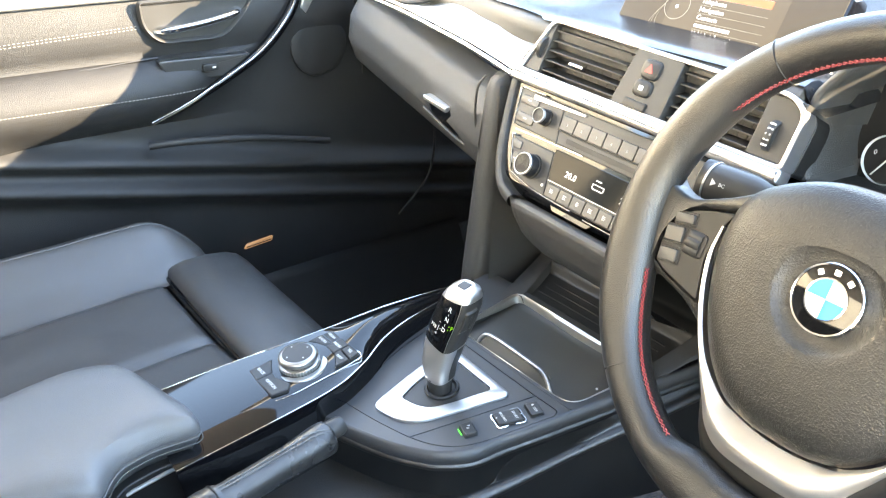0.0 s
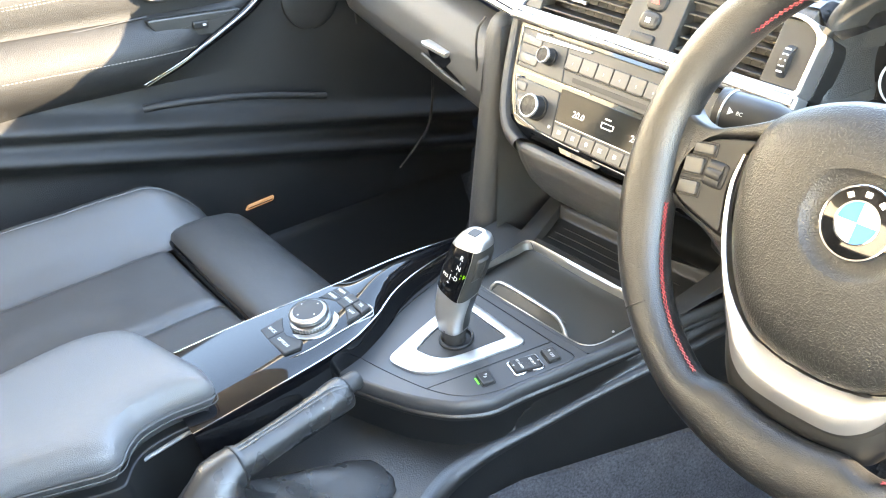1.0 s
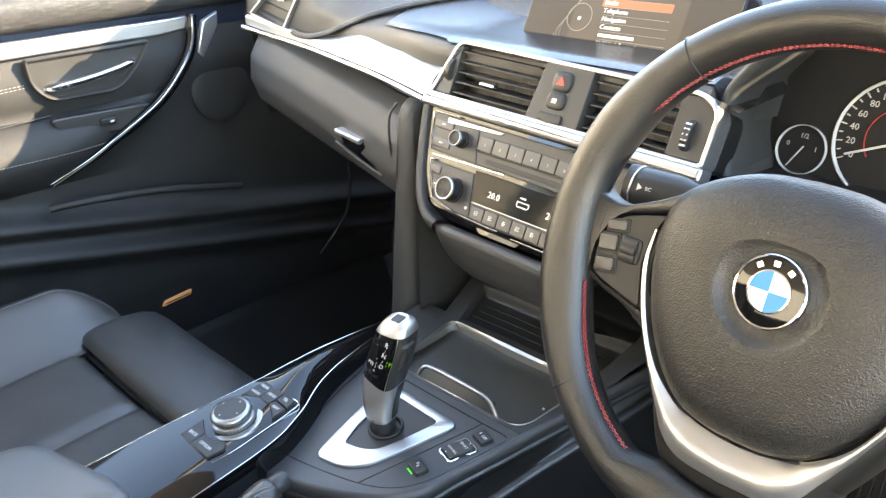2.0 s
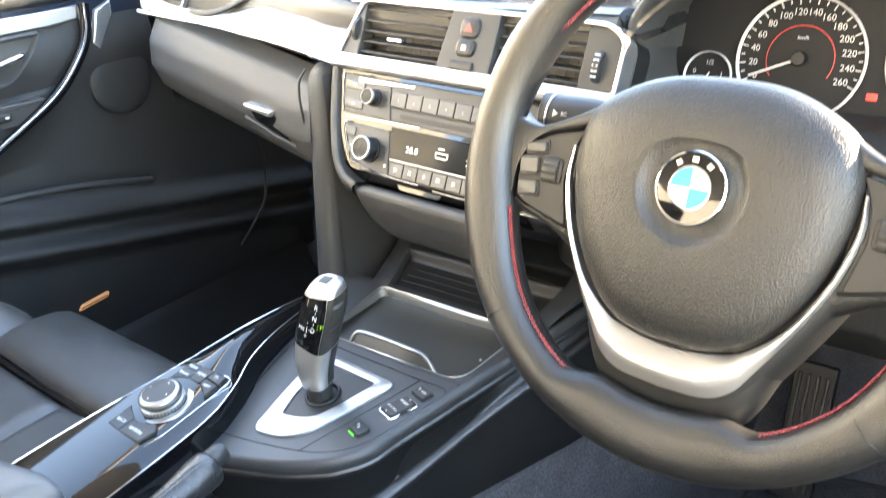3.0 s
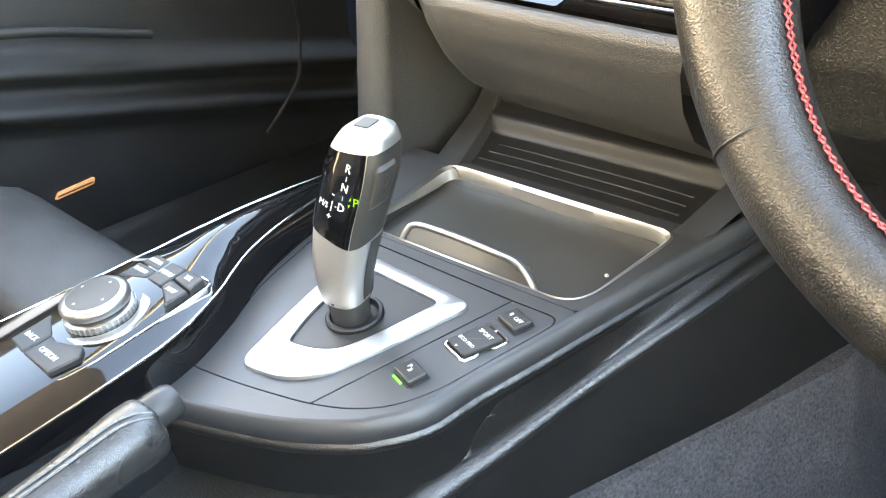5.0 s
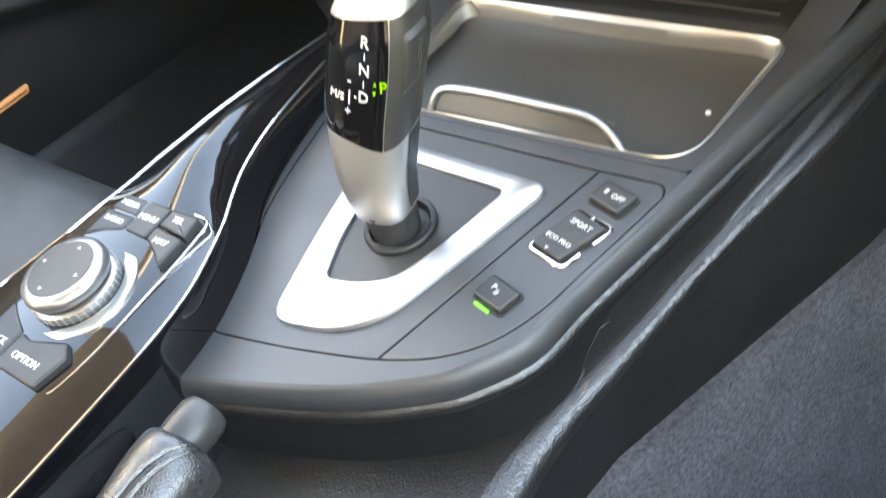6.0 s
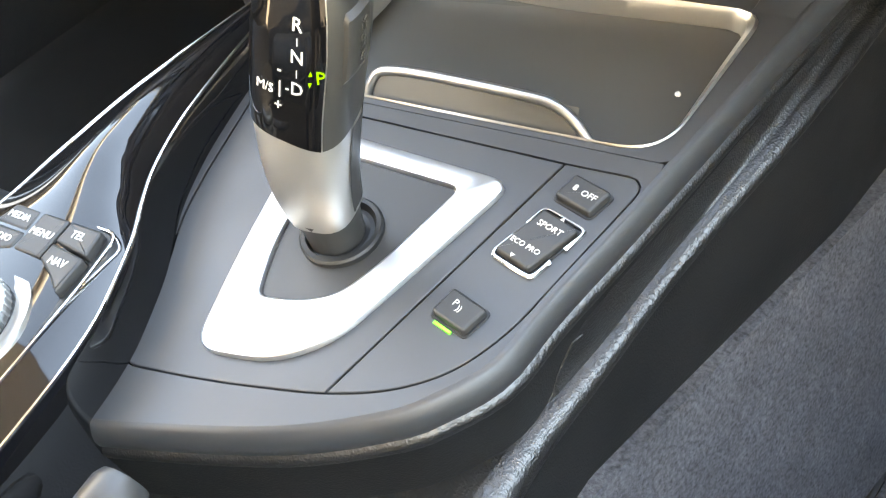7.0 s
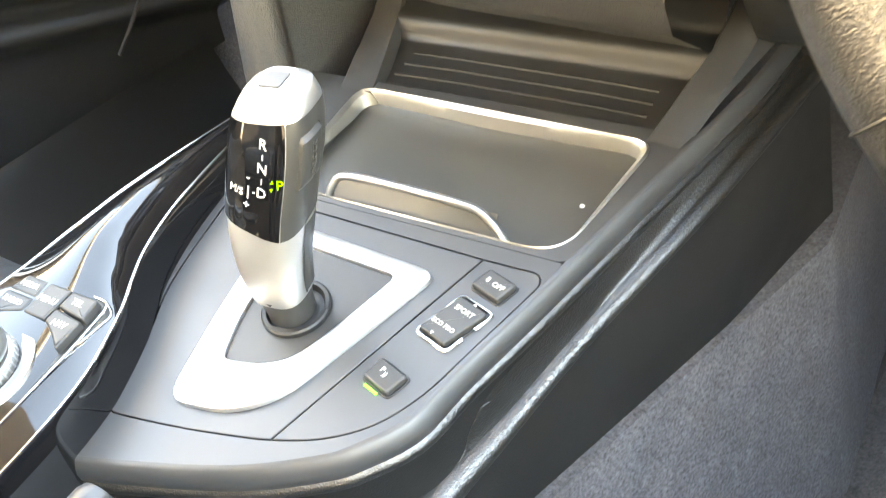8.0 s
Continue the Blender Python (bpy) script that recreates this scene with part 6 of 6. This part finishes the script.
def instruments():
    root = thing("instrument_cluster", pose(0.366, 0.345, 0.712, 74, 0, 0), "black instrument cluster with silver-rimmed speedometer", "instruments")
    part("face", slab(rounded([(-0.165, -0.075), (0.165, -0.075), (0.165, 0.07), (-0.165, 0.07)], 0.03), -0.01, 0, 0.002), DIAL, root)
    def dial(x, y, r):
        part("dial_rim", moved(lathe([(r * 1.01, 0), (r * 1.01, 0.004), (r * 0.99, 0.0055), (r * 0.972, 0.004), (r * 0.97, 0)], 48, cap=False), pose(x, y, 0)), WHITE, root)
    dial(-0.040, -0.027, 0.057)
    dial(-0.123, -0.049, 0.0235)
    dial(0.09, -0.020, 0.058)
    for k in range(14):
        v = 20 * k
        a = radians(205 - 230 * v / 260)
        part("number", moved(words(str(v), 0.0084), pose(-0.040 + 0.042 * math.cos(a), -0.027 + 0.042 * math.sin(a), 0.0008)), PRINT, root)
    for k in range(27):
        a = radians(205 - 230 * k / 26)
        L = 0.006 if k % 2 == 0 else 0.0035
        part("tick", moved(block(L, 0.0012, 0.0004, 0.0002), Matrix.Translation((-0.040 + 0.052 * math.cos(a), -0.027 + 0.052 * math.sin(a), 0.0005)) @ Matrix.Rotation(a, 4, "Z")), PRINT, root)
    part("red_arc", tube([(-0.040 + 0.030 * math.cos(radians(a)), -0.027 + 0.030 * math.sin(radians(a)), 0.0008) for a in span(215, -30, 40)], 0.00035, 5), REDPRINT, root)
    a = radians(203)
    part("needle", moved(block(0.05, 0.0022, 0.0015, 0.0006), Matrix.Translation((-0.040 + 0.022 * math.cos(a), -0.027 + 0.022 * math.sin(a), 0.003)) @ Matrix.Rotation(a, 4, "Z")), PRINT, root)
    part("needle_hub", moved(lathe([(0.0068, 0), (0.0068, 0.004), (0.0055, 0.006), (0.001, 0.0062)], 24), pose(-0.040, -0.027, 0.001)), DARK, root)
    a = radians(240)
    part("needle", moved(block(0.024, 0.0014, 0.001, 0.0004), Matrix.Translation((-0.123 + 0.008 * math.cos(a), -0.049 + 0.008 * math.sin(a), 0.003)) @ Matrix.Rotation(a, 4, "Z")), PRINT, root)
    for t, x, y in (("0", -0.137, -0.045), ("1/2", -0.123, -0.036), ("1", -0.110, -0.047)):
        part("number", moved(words(t, 0.0065), pose(x, y, 0.0008)), PRINT, root)
    part("unit", moved(words("km/h", 0.005), pose(-0.040, -0.008, 0.0008)), PRINT, root)
    part("warning_lamp", moved(block(0.009, 0.006, 0.0005, 0.0005), pose(0.026, -0.055, 0.0005)), REDLAMP, root, "lit red warning lamp")
    # hood with a rolled edge, in world places
    inv = pose(0.366, 0.345, 0.712, 74, 0, 0).inverted()
    half = [(0.211, 0.653), (0.2027, 0.674), (0.2011, 0.695), (0.2051, 0.725), (0.2115, 0.738), (0.2246, 0.755), (0.2395, 0.779), (0.2525, 0.792), (0.278, 0.806), (0.32, 0.817), (0.366, 0.82)]
    ring = smooth_line([Vector(p) for p in half + [(0.732 - x, z) for x, z in half[-2::-1]]], 4)
    rows = []
    for p in ring:
        d = (p - Vector((0.366, 0.69))).normalized()
        rows.append([inv @ Vector((p.x + d.x * o, y, p.y + d.y * o)) for o, y in ((-0.008, 0.372), (-0.005, 0.30), (-0.002, 0.258), (0.0005, 0.2515), (0.004, 0.249), (0.008, 0.2515), (0.010, 0.259), (0.011, 0.30), (0.012, 0.45))])
    part("hood", loft(rows, closed=False), SOFT, root, "grained hood round the instruments", sharp=80)


def pedal():
    root = thing("accelerator_pedal", pose(0.325, 0.52, 0.155, 70, 0, 0), "black ribbed rubber accelerator pedal", "pedal")
    part("plate", slab(rounded([(-0.027, -0.095), (0.027, -0.095), (0.027, 0.095), (-0.027, 0.095)], 0.006), -0.012, 0, 0.003), DARK, root)
    for k in range(4):
        part("rib", moved(block(0.0045, 0.16, 0.005, 0.0015), pose(-0.0175 + 0.0115 * k, 0, -0.001)), STACK, root)


# ---- passenger seat and door ----
def front_seat(name, m, label, side):
    """A front seat; side -1 puts the broad bolster towards the left door."""
    root = thing(name, m, label, "seat", "front seats")
    mirror = Matrix.Diagonal((-side, 1, 1, 1))
    def piece(nm, bm, material, parent, text="", sharp=38):
        return part(nm, moved(bm, mirror), material, parent, text, sharp)
    def bed(x, y):
        """Height of the cushion bed."""
        return 0.345 + 0.05 * (y + 0.05) * (1 if y < -0.05 else 0.4) - 0.010 * math.cos(min(1, abs(x) / 0.17) * math.pi / 2)
    def pad(x0, x1, y0, y1, puff, nx=22, ny=22):
        rows = []
        for j in range(ny):
            t = j / (ny - 1)
            row = []
            for i in range(nx):
                s = i / (nx - 1)
                x, y = x0 + (x1 - x0) * s, y0 + (y1 - y0) * t
                dx, dy = min(x - x0, x1 - x) / 0.02, min(y - y0, y1 - y) / 0.02
                e = (1 - max(0, 1 - dx) ** 2) * (1 - max(0, 1 - dy) ** 2)
                row.append((x, y, bed(x, y) + puff * (e ** 0.5 - 1) + 0.0012 * noise.noise((x * 22, y * 22, 1))))
            rows.append(row)
        return loft(rows, closed=False)
    piece("seat_cushion", pad(-0.135, 0.035, -0.42, -0.008, 0.012, 26, 40), SEATHIDE, root, "smooth black leather cushion panel")
    piece("seat_panel", pad(0.035, 0.16, -0.42, -0.008, 0.012, 20, 40), SEATHIDE, root)
    ths = []
    for y, z in ((0.0, 0.325), (0.002, 0.344), (0.006, 0.352), (0.014, 0.357), (0.03, 0.3605), (0.06, 0.361), (0.09, 0.357), (0.108, 0.349), (0.122, 0.335), (0.13, 0.31), (0.131, 0.27), (0.12, 0.18)):
        ths.append([(0.165 * math.copysign(abs(k) ** 0.8, k), y - 0.012 * (k + 1) / 2 - 0.02 * max(0, abs(k) - 0.85) / 0.15 * (y / 0.13), z - 0.018 * max(0, (abs(k) - 0.8) / 0.2) ** 2) for k in span(-1, 1, 27)])
    piece("thigh_support", loft(ths, closed=False), SEATHIDE, root, "pull-out leather thigh support")
    piece("gap_trim", tube([(-0.16, 0.0, 0.338), (0.0, -0.004, 0.334), (0.165, -0.012, 0.336)], 0.0035, 8), PIANO, root)
    # door-side bolster: one soft roll from the cushion crease to the outer flank
    flank = smooth_line([Vector(p) for p in ((0.0, 0.0), (0.012, 0.002), (0.035, 0.018), (0.058, 0.040), (0.080, 0.0555), (0.097, 0.0600), (0.111, 0.0545), (0.121, 0.036), (0.127, -0.015), (0.129, -0.14))], 4)
    rows = []
    for k in range(34):
        y = -0.45 + 0.525 * k / 33
        f = max(0, y / 0.075)
        lift = (1 - 0.72 * f * f) + 0.30 * max(0, (-0.2 - y) / 0.25)
        rows.append([(-0.127 - p.x * (1 - 0.15 * f), y, bed(-0.127, y) - 0.006 + 0.3 * max(0, 0.338 - bed(-0.127, y)) + (p.y * lift if p.y > 0 else p.y) - 0.012 * f + 0.0015 * noise.noise((p.x * 30, y * 14, 4))) for p in flank])
    piece("side_bolster", loft(rows, closed=False), SEATHIDE, root, "soft raised outer bolster", sharp=80)
    piece("bolster_seam", tube([Vector(r[19]) + Vector((0, 0, 0.0002)) for r in rows], 0.0009, 6), BLACKTHREAD, root)
    for s in (1,):
        rows = []
        for y in span(-0.45, 0.075, 26):
            f = max(0, (y - 0.0) / 0.075)
            h = 0.060 * (1 - f * f * 0.75) + 0.02 * max(0, (-0.2 - y) / 0.25)
            if s > 0:
                h *= 0.55
            rows.append([(s * (0.135 + (0.105 if s < 0 else 0.035) * t), y, 0.338 + h * math.sin(math.pi * min(1, t * 0.78) ** 0.9) - (0.22 * max(0, t - 0.82) if t > 0.82 else 0) - 0.012 * f) for t in span(0, 1, 18)])
        piece("side_bolster", loft(rows, closed=False), SEATHIDE, root)
        piece("bolster_seam", tube([Vector(r[10]) + Vector((0, 0, 0.0004)) for r in rows], 0.0012, 6), BLACKTHREAD, root)
    piece("seat_base", block(0.42, 0.46, 0.20, 0.03, (0, -0.13, 0.06)), DARK, root)
    back = loft([[(x, -0.47 - 0.25 * k - 0.03 * (1 - (abs(x) / 0.24) ** 2), 0.30 + 0.62 * k) for x in span(-0.24, 0.24, 14)] for k in span(0, 1, 10)] +
                [[(x, -0.61 - 0.25 * k, 0.30 + 0.62 * k) for x in span(-0.24, 0.24, 14)] for k in span(1, 0, 10)], closed=False)
    piece("backrest", back, SEATHIDE, root)


def passenger_door():
    root = thing("passenger_door", pose(0, 0, 0), "black passenger door card with leather armrest and silver strip", "car door")
    def card(y, z):
        """Place of the door card, bulged into the cabin."""
        d = -0.735 + 0.014 * math.exp(-((z - 0.64) / 0.05) ** 2)
        front = 1 / (1 + math.exp((y - 0.04 - 1.0 * (z - 0.50)) / 0.03))
        if 0.49 < z < 0.60:
            d += front * 0.045 * math.sin(math.pi * (z - 0.49) / 0.11) ** 0.7
        r1, r2 = 0.447 - 0.20 * (y + 0.1), 0.400 - 0.22 * (y + 0.1)
        d += 0.030 * math.exp(-((z - r1) / 0.018) ** 2) + 0.034 * math.exp(-((z - r2) / 0.02) ** 2)
        return (d, y, z)
    part("card", surface(card, span(-0.62, 0.66, 130), span(0.14, 0.69, 160)), DOORHIDE, root, "black grained door card")
    insert = surface(lambda y, z: (card(y, z)[0] + 0.002, y, z), span(-0.62, -0.022, 40), span(0.599, 0.684, 12))
    part("leather_insert", insert, DOORHIDE, root, "leather door insert with stitching")
    for z0, z1 in ((0.6435, 0.651), (0.6395, 0.647)):
        dots = []
        for k in range(70):
            y = -0.45 + 0.0061 * k
            z = z0 + (z1 - z0) * (y + 0.2) / 0.2
            dots.append(moved(block(0.0032, 0.0008, 0.0010, 0.0003), pose(card(y, z)[0] + 0.0018, y, z, 90, 0, 90)))
        part("stitching", merged(*dots), GREYTHREAD, root, "pale thread stitching", kind="stuff")
    dots = []
    for k in range(90):
        y = -0.45 + 0.0058 * k
        z = 0.550 - 0.012 * (y + 0.23)
        dots.append(moved(block(0.0032, 0.0008, 0.0010, 0.0003), pose(card(y, z)[0] + 0.0003, y, z, 90, 0, 90)))
    part("stitching", merged(*dots), GREYTHREAD, root, "pale thread stitching", kind="stuff")
    part("crease", tube([(card(y, 0.597)[0] + 0.001, y, 0.590 + 0.045 * (y + 0.22)) for y in span(-0.5, 0.0, 24)], 0.0015, 6), DARK, root)
    strip = slab([(-0.60, 0.686), (0.19, 0.688), (0.235, 0.692), (0.243, 0.712), (0.19, 0.711), (-0.60, 0.712)], 0, 0.008, 0.003)
    part("silver_strip", moved(strip, Matrix.Translation((-0.728, 0, 0)) @ Matrix(((0, 0, 1, 0), (1, 0, 0, 0), (0, 1, 0, 0), (0, 0, 0, 1)))), SILVER, root, "satin silver door strip")
    fin = slab([(0.252, 0.652), (0.262, 0.640), (0.295, 0.690), (0.297, 0.712), (0.268, 0.700)], 0, 0.008, 0.003)
    part("silver_fin", moved(fin, Matrix.Translation((-0.728, 0, 0)) @ Matrix(((0, 0, 1, 0), (1, 0, 0, 0), (0, 1, 0, 0), (0, 0, 0, 1)))), SILVER, root, "satin silver end piece")
    top = [[Vector((-0.752 + 0.042 * math.sin(a) ** 0.7, y, 0.749 + 0.032 * math.cos(a) + 0.01 * (0.2 - y) * 0.3)) for a in span(0.02, 3.0, 16)] for y in span(-0.62, 0.5, 30)]
    part("upper_pad", loft(top, closed=False), LEATHER, root, "grained upper door pad")
    cup = rounded([(-0.022, 0.683), (-0.020, 0.648), (0.004, 0.623), (0.108, 0.622), (0.145, 0.655), (0.165, 0.683)], [0.004, 0.02, 0.02, 0.02, 0.02, 0.004], 5)
    part("handle_recess", loft([[(-0.716, y, z) for y, z in offset(cup, 0.004)], [(-0.710, y, z) for y, z in offset(cup, 0.001)], [(-0.712, y, z) for y, z in offset(cup, -0.002)], [(-0.733, y, z) for y, z in offset(cup, -0.010)]], cap=True), BUTTON, root)
    handle = smooth_line([(-0.722, 0.002, 0.640), (-0.708, 0.02, 0.642), (-0.703, 0.07, 0.648), (-0.706, 0.12, 0.656), (-0.716, 0.135, 0.659)], 6)
    part("inner_handle", tube(handle, 0.0065, 10, flat=1.3, up=(1, 0, 0)), CHROME, root, "bright inner door handle")
    plate = rounded([(-0.008, 0.597), (0.15, 0.592), (0.105, 0.5605), (0.012, 0.565)], 0.008, 4)
    sw = part("switch_plate", loft([[(-0.725, y, z) for y, z in plate], [(-0.704, y, z) for y, z in plate], [(-0.703, y, z) for y, z in offset(plate, -0.002)]]), BUTTON, root)
    part("window_switch", moved(block(0.026, 0.012, 0.006, 0.002), pose(-0.703, 0.075, 0.579, 90, 0, 90)), DARK, sw)
    part("symbol", moved(block(0.006, 0.003, 0.0006, 0.0005), pose(-0.6968, 0.080, 0.579, 90, 0, 90)), PRINT, sw)
    curve = smooth_line([(-0.714, -0.02, 0.498), (-0.703, 0.03, 0.522), (-0.698, 0.076, 0.547), (-0.698, 0.16, 0.592), (-0.703, 0.215, 0.641), (-0.710, 0.238, 0.675), (-0.716, 0.247, 0.713)], 8)
    n = len(curve)
    part("decor_edge", tube(curve, [0.002 + 0.007 * min(1, i / (n * 0.5)) for i in range(n)], 12), PIANO, root, "gloss edge of the door decor")
    part("chrome_line", tube([p + Vector((0.0075 * min(1, i / (n * 0.5)) + 0.001, -0.004, 0.003)) for i, p in enumerate(curve)], 0.0007, 8), CHROME, root, "thin bright line")
    part("door_seal", tube(smooth_line([(-0.70, 0.528, 0.42), (-0.70, 0.530, 0.384), (-0.70, 0.528, 0.345), (-0.70, 0.5165, 0.30), (-0.70, 0.486, 0.267), (-0.70, 0.445, 0.232)]), 0.0026, 8), DARK, root, "curved rubber seal at the front edge")
    part("speaker_ring", moved(lathe([(0.056, 0), (0.055, 0.003), (0.050, 0.0055), (0.040, 0.0062), (0.001, 0.0064)], 40), pose(-0.730, 0.29, 0.585, 0, 90, 0)), DOORHIDE, root)
    part("pocket_lip", tube(smooth_line([(-0.708, -0.035, 0.466), (-0.697, 0.0, 0.468), (-0.694, 0.05, 0.464), (-0.696, 0.15, 0.449), (-0.705, 0.29, 0.415)]), 0.0060, 12), DOORHIDE, root)
    lamp = slab(rounded([(0.122, 0.2300), (0.178, 0.2345), (0.181, 0.2435), (0.128, 0.2390)], 0.003), 0, 0.005, 0.002)
    part("door_lamp", moved(lamp, Matrix.Translation((-0.735, 0, 0)) @ Matrix(((0, 0, 1, 0), (1, 0, 0, 0), (0, 1, 0, 0), (0, 0, 0, 1)))), AMBER, root, "lit amber courtesy lamp")
    part("lamp_bar", moved(block(0.050, 0.0014, 0.0062, 0.0006), pose(-0.7345, 0.151, 0.2366, 90, 0, 90) @ Matrix.Rotation(radians(4), 4, "Z")), DARK, root)


ground()
shell()
steering_wheel()
column()
dashboard()
side_vent()
center_stack()
screen()
instruments()
pedal()
front_seat("passenger_seat", pose(-0.365, -0.10, 0.0), "black leather passenger seat with raised side bolsters", -1)
# unseen seat behind the camera, added to darken rear-facing console faces
front_seat("driver_seat_blocker", pose(0.375, -0.38, 0.0), "unseen black leather driver's seat, added to block light from behind", 1)
passenger_door()
